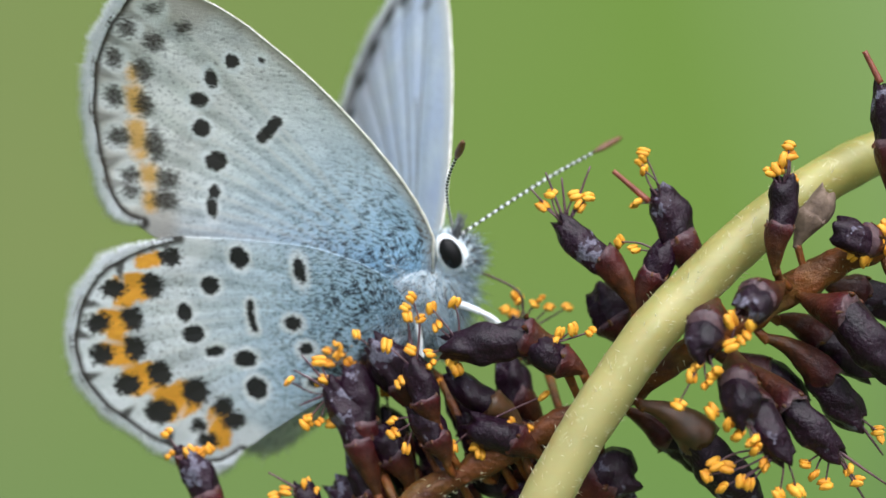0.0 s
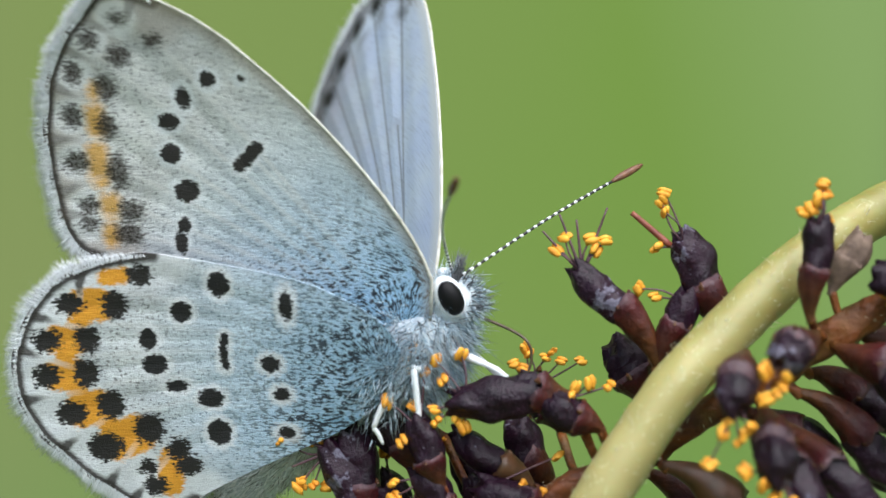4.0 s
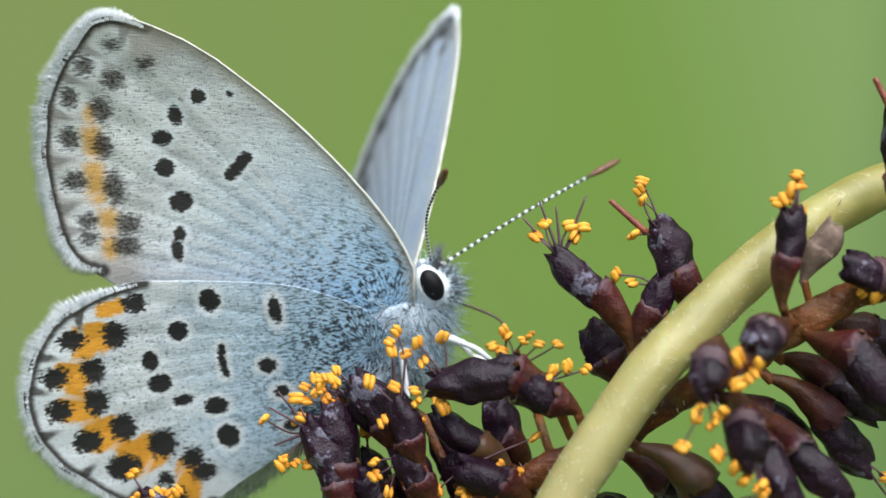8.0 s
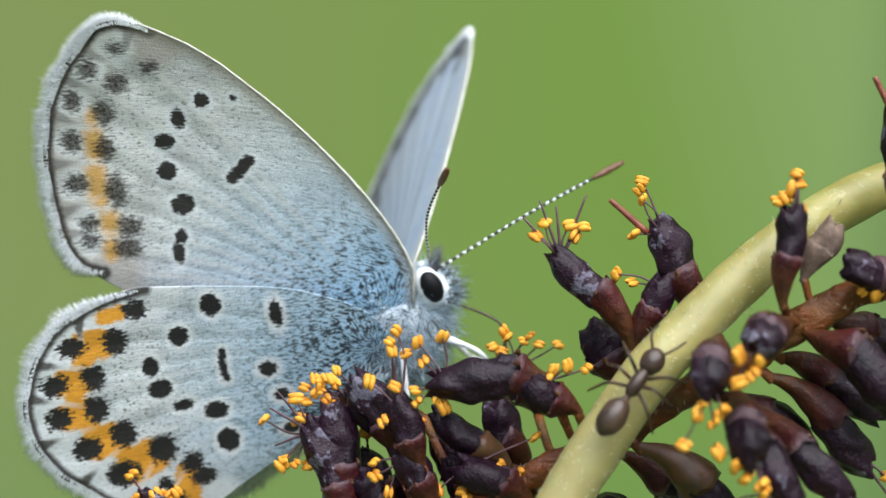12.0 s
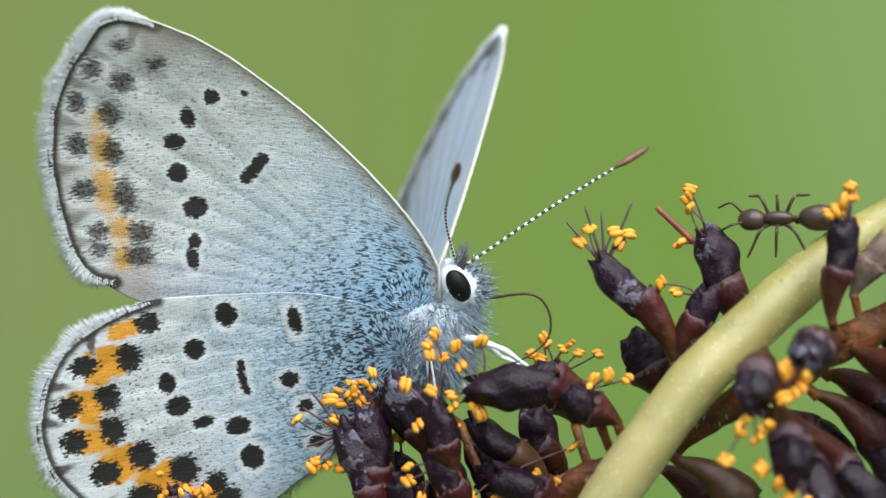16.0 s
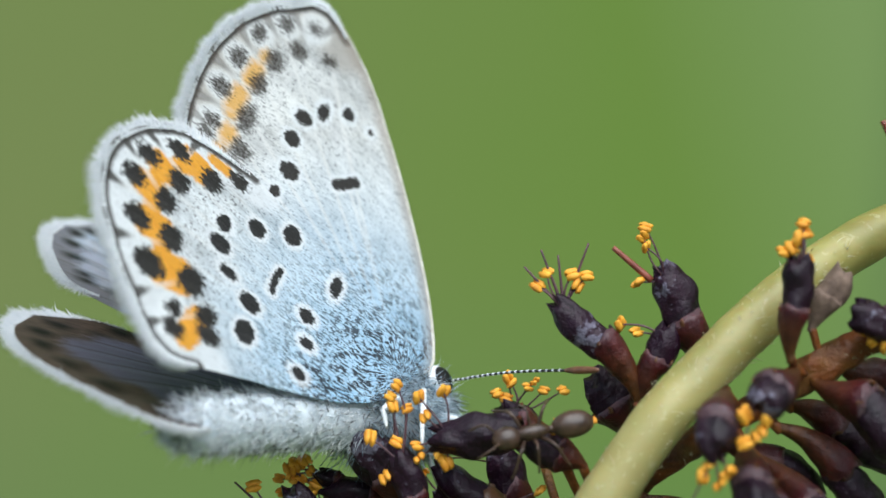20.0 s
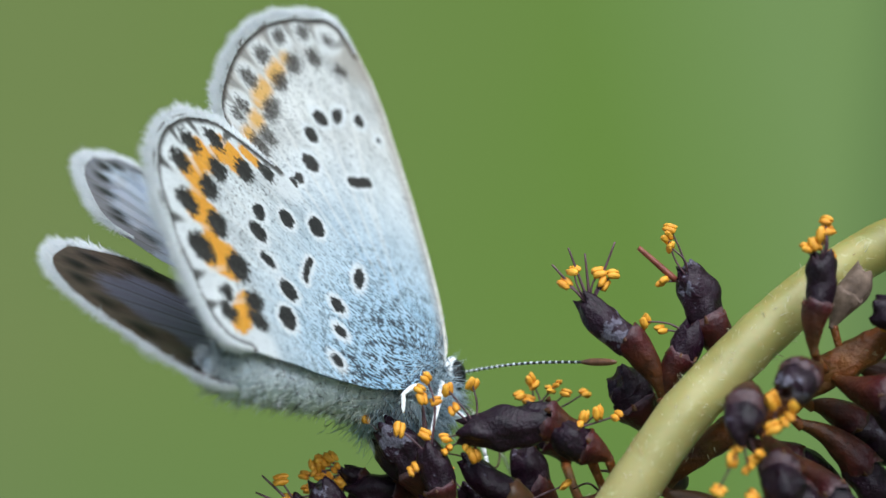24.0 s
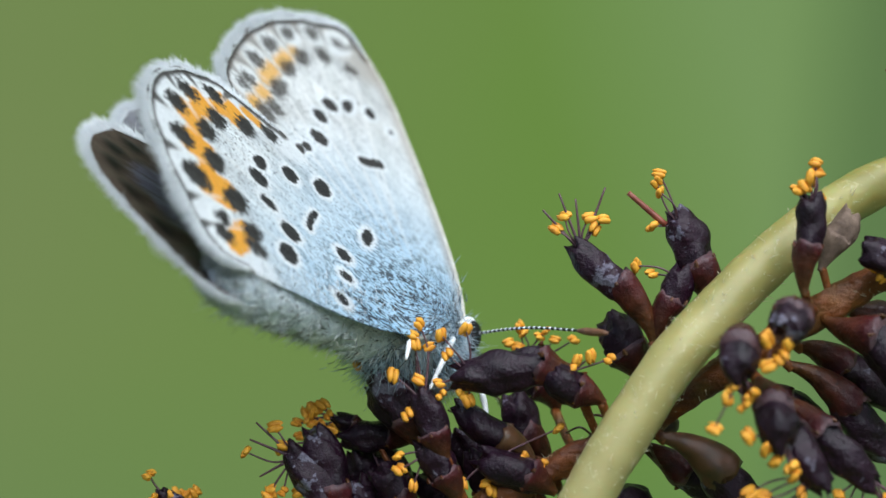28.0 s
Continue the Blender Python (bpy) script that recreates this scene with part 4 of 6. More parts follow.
def spike():
    root = thing("flower_spike", 0, 0, 0, "red-brown spike stem set with small dark purple flowers", "plant stem")
    bm = bmesh.new()
    tube(bm, RACHIS_LINE, lambda u: 0.36 + 0.18 * u + 0.05 * math.sin(u * 75.0), 20, wobble=0.4)
    part("rachis", bm, RACHIS, root, "red-brown ribbed stem")
    rng = random.Random(3)
    bm = bmesh.new()
    line = RACHIS_LINE
    roots = [line[rng.randrange(8, 80)] + Vector([rng.gauss(0, 1) for _ in range(3)]).normalized() * 0.45 for _ in range(700)]
    hairs(bm, roots, [Vector((rng.gauss(0, 1), rng.gauss(0, 1), rng.gauss(0, 1))) for _ in roots], 0.2, 0.010, rng)
    part("hairs", bm, HAIR, root, "short pale hairs")
    return root


def stalk():
    root = thing("stalk", 0, 0, 0, "smooth pale yellow-green stalk arching over the spike", "plant stem")
    path = smooth_line([(-28.29, -11.2, -899.47), (-28.29, -11.2, -509.47), (-26.29, -10.2, -259.47), (-20.29, -9.2, -119.47), (-12.29, -8.2, -54.47), (-4.29, -6.7, -25.47), (-0.69, -5.7, -14.97), (1.71, -5.2, -9.47), (3.16, -5, -6.68), (4.42, -4.8, -4.75), (5.7, -4.5, -3.04), (7.09, -4, -1.64), (8.7, -3.4, -0.19), (10.47, -2.6, 1.11), (12.31, -1.6, 2.16), (13.94, -0.8, 2.78), (17.28, 1, 3.42), (21.41, 3, 2.88), (24.75, 4, 2.07)], 160)
    bm = bmesh.new()
    tube(bm, path, lambda u: 0.66 + 0.1 * math.sin(u * 3.0), 24, wobble=0.05)
    part("stem", bm, STALK, root)
    rng = random.Random(4)
    bm = bmesh.new()
    roots, ways = [], []
    for _ in range(800):
        i = rng.randrange(25, 120)
        d = Vector([rng.gauss(0, 1), -abs(rng.gauss(0, 1)), rng.gauss(0, 1)])
        t = (path[i + 1] - path[i - 1]).normalized()
        d = (d - t * d.dot(t)).normalized()
        roots.append(path[i].lerp(path[i + 1], rng.random()) + d * 0.72)
        ways.append(d + t * 1.2)
    hairs(bm, roots, ways, 0.16, 0.016, rng, 0.5, 0.5)
    part("hairs", bm, HAIR, root, "scattered short pale hairs")
    return root


def ant():
    root = thing("ant", 0, 0, 0, "small dark brown ant walking on the plant", "ant")
    for name, c, r in (("head", (0.95, 0, 0.35), (0.42, 0.34, 0.3)), ("thorax", (0.2, 0, 0.38), (0.5, 0.22, 0.24)), ("waist", (-0.38, 0, 0.32), (0.16, 0.12, 0.16)), ("gaster", (-1.0, 0, 0.4), (0.62, 0.4, 0.38))):
        bm = bmesh.new()
        ball(bm, c, *r, (1, 0, 0), 18, 12, 0.06)
        part(name, bm, ANT, root)
    for x, reach in ((0.45, 0.5), (0.2, 0.05), (0.0, -0.55)):
        for side in (-1, 1):
            bm = bmesh.new()
            tube(bm, smooth_line([(x, side * 0.15, 0.3), (x + reach * 0.5, side * 0.6, 0.62), (x + reach, side * 0.95, 0.2), (x + reach * 1.25, side * 1.1, 0.0)], 12), lambda u: 0.06 - 0.03 * u, 6)
            part("leg", bm, ANT, root)
    for side in (-1, 1):
        bm = bmesh.new()
        tube(bm, smooth_line([(1.2, side * 0.15, 0.45), (1.55, side * 0.4, 0.65), (1.95, side * 0.45, 0.35)], 10), lambda u: 0.04 - 0.01 * u, 6)
        part("antenna", bm, ANT, root)
    return root


BUTTERFLY, WINGS, FEELERS, TONGUE_PART, ABDOMEN = butterfly()
spike()
stalk()
ANT_THING = ant()
PUSHED = []
flower((5.4, -3, -2.73), (4.27, -3, -0.68), (2.95, -3, 0.47), 0.66, [(3.46, -3, 1.3), (3.62, -3, 0.97), (2.71, -3, 1.35), (2.43, -3, 0.97), (3.9, -3, 1.25)], 1, "dark purple flower with red-brown calyx and orange anthers", bare=[(2.55, -3, 2.04), (2.05, -3, 1.54), (3.96, -3, 2.21), (3.05, -3, 1.87)])
flower((5.48, -3, -2.73), (5.91, -3, -1.26), (6.2, -3, -0.27), 0.59, [(4.85, -3, -0.19), (5.31, -3, -0.43)], 2, "half-open dark flower bud in a red-brown calyx")
flower((7.37, -2.7, -1.91), (6.76, -2.7, -0.18), (6.11, -2.7, 1.4), 0.76, [(5.67, -2.7, 2.65), (5.59, -2.7, 2.37), (5.68, -2.7, 2.07), (5.41, -2.7, 1.03)], 3, "dark purple flower with red-brown calyx and orange anthers", style=((5.82, -2.7, 1.07), (4.7, -2.7, 2.07)))
flower((5.3, -1.5, -3.95), (4.72, -1.5, -2.77), (4.13, -1.5, -1.93), 0.85, [], 4, "dark purple flower behind the stalk", hood=0.3)
flower((-0.93, -3.5, -6), (-1.34, -3.5, -5.12), (-1.74, -3.5, -3.91), 0.62, [(-1.74, -3.5, -1.87), (-1.94, -3.5, -2.19), (-1.87, -3.5, -2.47), (-1.45, -3.5, -2.55), (-2.55, -3.5, -3.38), (-1.77, -3.5, -3.54), (-2.14, -3.5, -4.55), (-1.82, -3.5, -4.23), (-1.66, -3.5, -4.56)], 5, "blackish flower with upright filaments and orange anthers")
flower((2.86, -3.6, -3.27), (1.81, -3.6, -3.11), (-0.69, -3.6, -3.43), 0.81, [(-1.1, -3.6, -2.22), (-0.93, -3.6, -2.79), (-1.18, -3.6, -3.64), (-1.13, -3.6, -3.99), (-0.53, -3.6, -3.91), (-0.32, -3.6, -4.15), (-0.37, -3.6, -2.06)], 6, "purple flower lying along the stem with orange anthers")
flower((3.72, -3.8, -4.3), (2.92, -3.8, -3.9), (2.03, -3.8, -3.26), 0.68, [(2.92, -3.8, -3.02), (3.33, -3.8, -2.9), (3.89, -3.8, -2.99), (2.76, -3.8, -3.26)], 7, "dark purple flower with red-brown calyx and orange anthers")
flower((1.71, -2.7, -6.08), (0.73, -2.7, -5.35), (-0.66, -2.7, -4.37), 0.60, [], 8, "pale pink and green flower calyx", calyx=GREEN_CALYX)
flower((-1.56, -1.8, -5.26), (-2.23, -1.8, -4.59), (-3.23, -1.8, -3.76), 0.74, [], 9, "dark rounded bud on the spike")
PUSHED.append(flower((-2.49, -0.9, -4.48), (-3.08, -0.9, -4.14), (-3.6, -0.9, -3.89), 0.34, [(-4.28, -0.9, -3.46), (-3.94, -0.9, -3.43), (-4.45, -0.9, -3.88), (-4.11, -0.9, -4.05), (-3.68, -0.9, -4.22), (-4.28, -0.9, -3.71)], 10, "small flower with a cluster of orange anthers", size=0.21))
PUSHED.append(flower((-2.97, -2.2, -8.57), (-3.58, -2.2, -6.59), (-4.59, -2.2, -4.68), 0.67, [(-4.72, -2.2, -4.55), (-4.91, -2.2, -3.96), (-5.88, -2.2, -4.61), (-5.34, -2.2, -5.99), (-4.9, -2.2, -5.95), (-5.26, -2.2, -5.83)], 11, "purple-grey flower with orange anthers at the spike tip", bare=[(-5.71, -2.2, -4.25), (-5.56, -2.2, -5.41), (-5.46, -2.2, -3.76)]))
flower((2.29, -3.1, -7), (1.48, -3.1, -6.42), (0.02, -3.1, -5.84), 0.72, [(2.4, -3.1, -5.06), (0.88, -3.1, -6.01), (1.36, -3.1, -5.9), (1.89, -3.1, -6.11), (-0.51, -3.1, -6.65), (0.17, -3.1, -6.66), (0.36, -3.1, -6.86)], 12, "round dark flower with orange anthers")
flower((-0.66, -3.3, -7.26), (-1.05, -3.3, -6.37), (-1.77, -3.3, -5.39), 0.65, [(-2.39, -3.3, -6.19), (-2.42, -3.3, -5.79), (-1.98, -3.3, -6.68)], 13, "black shrivelled flower with orange anthers")
flower((-1.97, -2.2, -8.26), (-2.45, -2.2, -7.1), (-3.11, -2.2, -6.27), 0.67, [], 14, "dark purple flower low on the spike")
flower((9.74, -4.4, -1.42), (8.52, -7.2, -1.87), (8.04, -7.6, -2.16), 0.72, [(7.74, -7.6, -2.46), (8.33, -7.6, -2.6), (7.73, -7.6, -3.19), (8.1, -7.6, -2.97)], 15, "flower facing outward with large orange anthers", size=0.25)
flower((7.77, -4.2, -2.06), (7.06, -7.3, -2.68), (7.03, -7.6, -3.55), 0.72, [(6.76, -7.6, -3.77), (7.27, -7.6, -3.99), (6.61, -7.6, -4.07), (7.05, -7.6, -4.29), (6.23, -7.6, -4.87)], 16, "barrel-shaped purple-grey flower hanging with orange anthers", size=0.25)
flower((8.21, -4.2, -3.58), (8, -7.1, -4.39), (8.2, -7.4, -5.45), 0.74, [(7.7, -7.4, -5.44), (7.95, -7.4, -5.78), (8.36, -7.4, -5.95), (8.44, -7.4, -6.2), (7.21, -7.4, -5.11)], 17, "hanging purple-grey flower with orange anthers", size=0.25)
flower((8.4, -4, -3.96), (8.66, -6.5, -5.13), (9.44, -6.8, -6.54), 0.64, [(7.34, -6.8, -6.7), (7.09, -6.8, -7.04), (7.68, -6.8, -6.79), (7.54, -6.8, -7.4), (9.68, -6.8, -7.47), (9.18, -6.8, -7.61), (8.77, -6.8, -6.71), (8.09, -6.8, -7.21), (8.34, -6.8, -7.3)], 18, "withered silvery grey flower with pink filaments", size=0.24)
flower((8.52, -3.8, -3.97), (9.85, -5.4, -5.25), (11.21, -5.4, -6.65), 0.67, [(10.18, -5.4, -6.91), (10.43, -5.4, -7.26), (11.46, -5.4, -7.09), (11.72, -5.4, -7.44), (10.77, -5.4, -7.52)], 19, "dark purple flower with red-brown calyx and orange anthers", bare=[(12.57, -5.4, -7.53), (11.97, -5.4, -8.05)])
flower((9.22, -3.3, -3.2), (11.19, -3.3, -4.58), (12.25, -3.3, -5.95), 0.74, [(12.87, -3.3, -6.4), (12.78, -3.3, -6.19)], 20, "long dark flower drooping from the stem", bare=[(12.95, -3.3, -6.95)])
flower((10.24, -3.8, -1.83), (11.61, -4.9, -2.42), (12.98, -4.9, -4.27), 0.82, [], 21, "long drooping flower with silvery patches")
flower((9.7, -2.6, -2.69), (11.15, -2.6, -3.35), (12.77, -2.6, -4.47), 0.75, [], 22, "dark flower drooping under the stem")
flower((5.41, -3.2, -5.32), (7.3, -3.2, -6.48), (9, -3.2, -8.5), 0.88, [], 23, "green-brown drooping flower calyx", calyx=GREEN_CALYX)
flower((4.95, -1.6, -5.63), (6.44, -1.6, -6.59), (7.93, -1.6, -7.73), 0.68, [], 24, "dark flower hidden under the stalk")
flower((2.82, -2.2, -8.93), (4.14, -2.2, -7.81), (5.26, -2.2, -8), 1.16, [], 25, "broad red-brown flower calyx")
flower((9.4, -5.2, -1.27), (9.55, -5.2, 0.22), (9.67, -5.2, 1.64), 0.56, [(9.26, -5.2, 1.85), (9.5, -5.2, 1.96), (9.92, -5.2, 1.64), (9.83, -5.2, 2.64), (9.71, -5.2, 2.19), (9.87, -5.2, 2.35)], 26, "upright black flower with orange anthers", size=0.23, hood=0.1)
flower((10.19, -4, -0.46), (10.7, -4, 0.51), (11.17, -4, 1.32), 0.55, [], 27, "dry shrivelled brown bud", calyx=DRY, petal=DRY)
flower((13.04, -4, -0.69), (12.15, -4.9, -0.23), (11.29, -4.9, 0.1), 0.68, [(11.55, -4.9, -0.4), (11.8, -4.9, -0.66), (12.15, -4.9, -0.79), (12.5, -4.9, -0.32), (12.76, -4.9, 0.11), (11.98, -4.9, -0.4), (12.84, -4.9, -0.59)], 28, "round grey-violet flower with many orange anthers", size=0.25, hood=0.2)
flower((13.34, -4.3, 0.38), (13.04, -4.3, 2.69), (12.85, -4.3, 4.55), 0.65, [(13.12, -4.3, 4.64)], 29, "upright dark flower with a red style", style=((12.77, -4.3, 4.55), (12.3, -4.3, 5.54)))
flower((13.17, -4, -1.49), (14.08, -4, -1.86), (15.12, -4, -2.94), 0.91, [], 30, "dark flower drooping at the stem")
flower((2.66, 0.3, -4.77), (2.13, 0.3, -3.87), (1.32, 0.3, -2.97), 0.73, [(1.14, 0.3, -2.46), (1.51, 0.3, -1.97), (1.63, 0.3, -2.16), (1.45, 0.3, -2.61), (2.14, 0.3, -2.28), (2.36, 0.3, -2.1), (3.25, 0.3, -2.4), (2.64, 0.3, -2.39)], 31, "purple flower with orange anthers beside the butterfly")
flower((2.26, -0.8, -6.44), (1.48, -0.8, -5.39), (1.13, -0.8, -4.15), 0.78, [], 32, "reddish withered flower under the spike")
PUSHED.append(flower((-0.9, -0.9, -4.67), (-1.96, -0.9, -4.41), (-3.39, -0.9, -4.32), 0.67, [(-4.46, -0.9, -3.43), (-4.78, -0.9, -3.7), (-4.1, -0.9, -3.4), (-3.78, -0.9, -3.61), (-4.28, -0.9, -3.82), (-3.83, -0.9, -4.23), (-4.73, -0.9, -4.14), (-3.93, -0.9, -4.76)], 33, "dark flower with orange anthers under the wing"))
flower((-7.98, -1.2, -10.25), (-8.84, -1.2, -8.5), (-9.6, -1.2, -7.14), 0.65, [(-9.41, -1.2, -7.05), (-10.09, -1.2, -7.14)], 34, "pale purple flower tip below the wing")
flower((-9.37, -1, -8.68), (-9.74, -1, -7.24), (-9.89, -1, -6.88), 0.29, [(-10.23, -1, -6.43), (-9.23, -1, -7.06), (-8.79, -1, -6.98), (-9.01, -1, -7.09)], 35, "small flower tip with orange anthers")
flower((-2.7, -1.6, -9.6), (-3.29, -1.6, -8.3), (-3.81, -1.6, -6.83), 0.80, [], 36, "dark purple flower low in the cluster")
flower((-5.06, -1.9, -10.11), (-5.33, -1.9, -8.87), (-5.55, -1.9, -8.02), 0.57, [(-6.09, -1.9, -8.24), (-5.4, -1.9, -8.02), (-6.48, -1.9, -8.43), (-5.13, -1.9, -8.25)], 37, "small purple flower with orange anthers near the tip", bare=[(-6.66, -1.9, -7.63)])
flower((2.27, -1.5, -8.29), (1.71, -1.5, -7.53), (1.15, -1.5, -6.96), 0.65, [], 38, "small dark flower behind the stem")
flower((0.77, -1.9, -8.04), (0.4, -1.9, -6.9), (-0.15, -1.9, -5.76), 0.72, [], 39, "dark purple flower behind the cluster")
flower((7.72, -2.5, -3.74), (9.4, -2.4, -4.4), (10.72, -2.4, -5.56), 0.67, [], 40, "dark drooping flower behind the others")
flower((11.06, -3.2, -1.49), (12.43, -2.6, -1.89), (13.48, -2.6, -2.64), 0.71, [], 41, "brown drooping flower behind the others")
flower((0.54, -1, -9.33), (-0.32, -1, -8.33), (-1.47, -1, -7.63), 0.69, [], 42, "dark flower deep in the cluster")
flower((3.23, -1.8, -7.11), (2.37, -1.8, -8.06), (1.23, -1.8, -8.77), 0.72, [], 43, "dark red flower hanging under the stem")
flower((4.26, -2, -6.43), (3.87, -2, -7.75), (3.58, -2, -8.97), 0.75, [], 44, "dark red flower hanging under the stem")
flower((-1.11, -0.8, -9.27), (-2.17, -0.8, -8.2), (-2.83, -0.8, -6.94), 0.73, [(-3.49, -0.8, -5.28), (-2.91, -0.8, -5.09)], 45, "purple flower deep in the cluster")
flower((1.89, -1.2, -8.72), (1.13, -1.2, -8.15), (0.18, -1.2, -7.86), 0.65, [], 46, "dark flower deep in the cluster")
flower((-2.95, -1, -10.29), (-3.71, -1, -9.13), (-4.67, -1, -8.16), 0.77, [], 47, "dark purple flower low in the cluster")
flower((-1.88, -0.6, -7.73), (-2.48, -0.6, -6.82), (-3.1, -0.6, -5.83), 0.66, [(-2.79, -0.6, -5.19)], 48, "dark purple flower deep in the cluster")
flower((0.58, -1, -7.4), (-0.05, -1, -6.32), (-0.64, -1, -5.24), 0.62, [(-1.13, -1, -4.79)], 49, "dark purple flower deep in the cluster")
flower((-3.78, -0.7, -8.71), (-3.6, -0.7, -7.26), (-3.78, -0.7, -5.82), 0.69, [(-4.05, -0.7, -5.09), (-4.51, -0.7, -5.27)], 50, "dark purple flower low in the cluster")
flower((2.74, -0.9, -7.22), (1.75, -0.9, -6.69), (1.03, -0.9, -5.79), 0.65, [], 51, "wine-red flower deep in the cluster")
flower((-0.7, -0.5, -8.73), (-1.24, -0.5, -7.65), (-1.7, -0.5, -6.56), 0.69, [], 52, "dark flower deep in the cluster")
flower((-1.26, -2.3, -5.92), (-2.05, -2.3, -4.69), (-3.14, -2.3, -3.41), 0.78, [(-3.64, -2.3, -3.11)], 53, "broad purple flower with orange anthers beside the wing")
PUSHED.append(flower((-2.77, -2, -7.97), (-3.45, -2, -6.04), (-3.88, -2, -4.19), 0.74, [(-4.91, -2, -4.66), (-4.51, -2, -6), (-3.66, -2, -4.72)], 54, "upright dark purple flower beside the wing"))


def motions():
    # the butterfly presses these flowers down as it turns
    for bud in PUSHED:
        foot = bud.location / MM
        sway = [(0, 0.0), (16.3, 0.0), (17.5, 0.1), (18.5, 0.45), (19.5, 1.0), (21, 1.05), (28, 1.0)]
        walk(bud, [(t, turned(foot.x - 0.75 * k, foot.y, foot.z - 0.7 * k, 0, -0.12 * k, 0)) for t, k in sway])
    body = [
        (0, -1.885, -0.409, -2.2314, 0.1571, -0.0058, 0.0179),
        (0.5, -1.845, -0.0749, -2.2978, 0.1484, -0.0053, 0.014),
        (1, -1.9098, -0.4029, -2.2247, 0.1645, -0.014, 0.0613),
        (1.5, -2.0401, -0.8511, -2.2431, 0.1723, -0.0135, 0.0388),
        (2, -2.0316, -1.3545, -2.2198, 0.1763, -0.0147, 0.0397),
        (2.5, -2.0073, -1.9586, -2.1684, 0.18, -0.0121, 0.0112),
        (3, -1.9674, -2.2727, -2.1386, 0.2098, 0.0072, 0.0621),
        (3.5, -1.9688, -2.3957, -2.0824, 0.2291, 0.0068, 0.048),
        (5.5, -2.1466, -1.3065, -2.0224, 0.1595, -0.042, 0.0614),
        (6, -2.1149, -0.9055, -2.0984, 0.1695, -0.0404, 0.0835),
        (6.5, -2.1055, -0.3699, -2.1267, 0.1829, -0.0518, 0.0866),
        (7, -2.087, 0.0995, -2.1764, 0.1826, -0.0502, 0.086),
        (7.5, -2.0739, 0.5084, -2.2181, 0.1839, -0.0441, 0.0867),
        (8, -2.0989, 0.9399, -2.2345, 0.1785, -0.0436, 0.1073),
        (8.5, -2.1065, 1.2491, -2.2525, 0.181, -0.0402, 0.1135),
        (9, -2.1351, 1.4747, -2.2428, 0.1808, -0.0389, 0.1253),
        (9.5, -2.1758, 1.7228, -2.2498, 0.1841, -0.0427, 0.1372),
        (10, -2.2492, 2.0124, -2.3328, 0.1722, -0.0427, 0.1652),
        (10.5, -2.1601, 1.6755, -2.2868, 0.1721, -0.0557, 0.1353),
        (11, -2.1146, 1.6161, -2.3083, 0.163, -0.0572, 0.1217),
        (11.5, -2.1043, 1.6177, -2.2873, 0.184, -0.0478, 0.1152),
        (13.5, -2.4314, 1.5279, -2.226, 0.1838, -0.0287, 0.1853),
        (14, -2.4009, 1.3714, -2.2325, 0.2058, -0.0294, 0.172),
        (14.5, -2.4332, 1.2809, -2.2266, 0.2148, -0.0335, 0.1727),
        (15, -2.4607, 1.0457, -2.2327, 0.2122, -0.042, 0.1689),
        (15.5, -2.4921, 0.8648, -2.2098, 0.2089, -0.0717, 0.1749),
        (16, -2.4169, 0.2139, -2.1881, 0.1967, -0.0945, 0.1186),
        (16.5, -2.2524, -1.3603, -1.8211, 0.1036, -0.0467, 0.1173),
        (17, -2.4754, -2.1874, -1.6429, 0.0298, -0.0051, 0.0332),
        (17.5, -2.6345, -3.1114, -1.8898, 0.1069, -0.0217, -0.0757),
        (18, -2.3093, -2.9676, -1.7357, 0.1481, 0.0608, -0.1337),
        (18.5, -2.3586, -2.0054, -2.351, -0.0013, 0.2642, 0.0319),
        (19, -2.5671, -0.2662, -2.7488, -0.3484, 0.3102, 0.3095),
        (19.5, -1.9146, -0.205, -2.9256, -0.6476, 0.4715, 0.4636),
        (20, -2.2363, -0.392, -2.9687, -0.8489, 0.4023, 0.6176),
        (20.5, -2.5193, -0.0397, -2.9203, -0.8016, 0.4661, 0.6742),
        (21, -2.8362, 0.1783, -2.7935, -0.7904, 0.5682, 0.7299),
        (21.5, -2.9944, 0, -2.6419, -0.7215, 0.6038, 0.7992),
        (23.5, -2.696, -0.5842, -2.5046, -0.6265, 0.6251, 0.7863),
        (24, -2.6448, -0.231, -2.3641, -0.6634, 0.5901, 0.7955),
        (24.5, -2.7421, -0.1775, -2.3529, -0.6297, 0.6068, 0.8184),
        (25, -2.6367, 0.0829, -2.2601, -0.5599, 0.6401, 0.8004),
        (25.5, -2.6572, -0.0426, -2.2478, -0.5196, 0.6778, 0.832),
        (26, -2.4778, -0.3957, -2.3206, -0.5668, 0.6831, 0.8137),
        (26.5, -2.2225, -0.7777, -2.8123, -0.7915, 0.6925, 0.7043),
        (27, -2.0755, -0.66, -2.813, -0.811, 0.6951, 0.6658),
        (27.5, -2.0825, -1.1701, -2.7994, -0.7372, 0.7342, 0.709),
        (28, -1.999, -1.0174, -2.4457, -0.5931, 0.7724, 0.7596),
    ]
    walk(BUTTERFLY, [(t, turned(*row)) for t, *row in body])
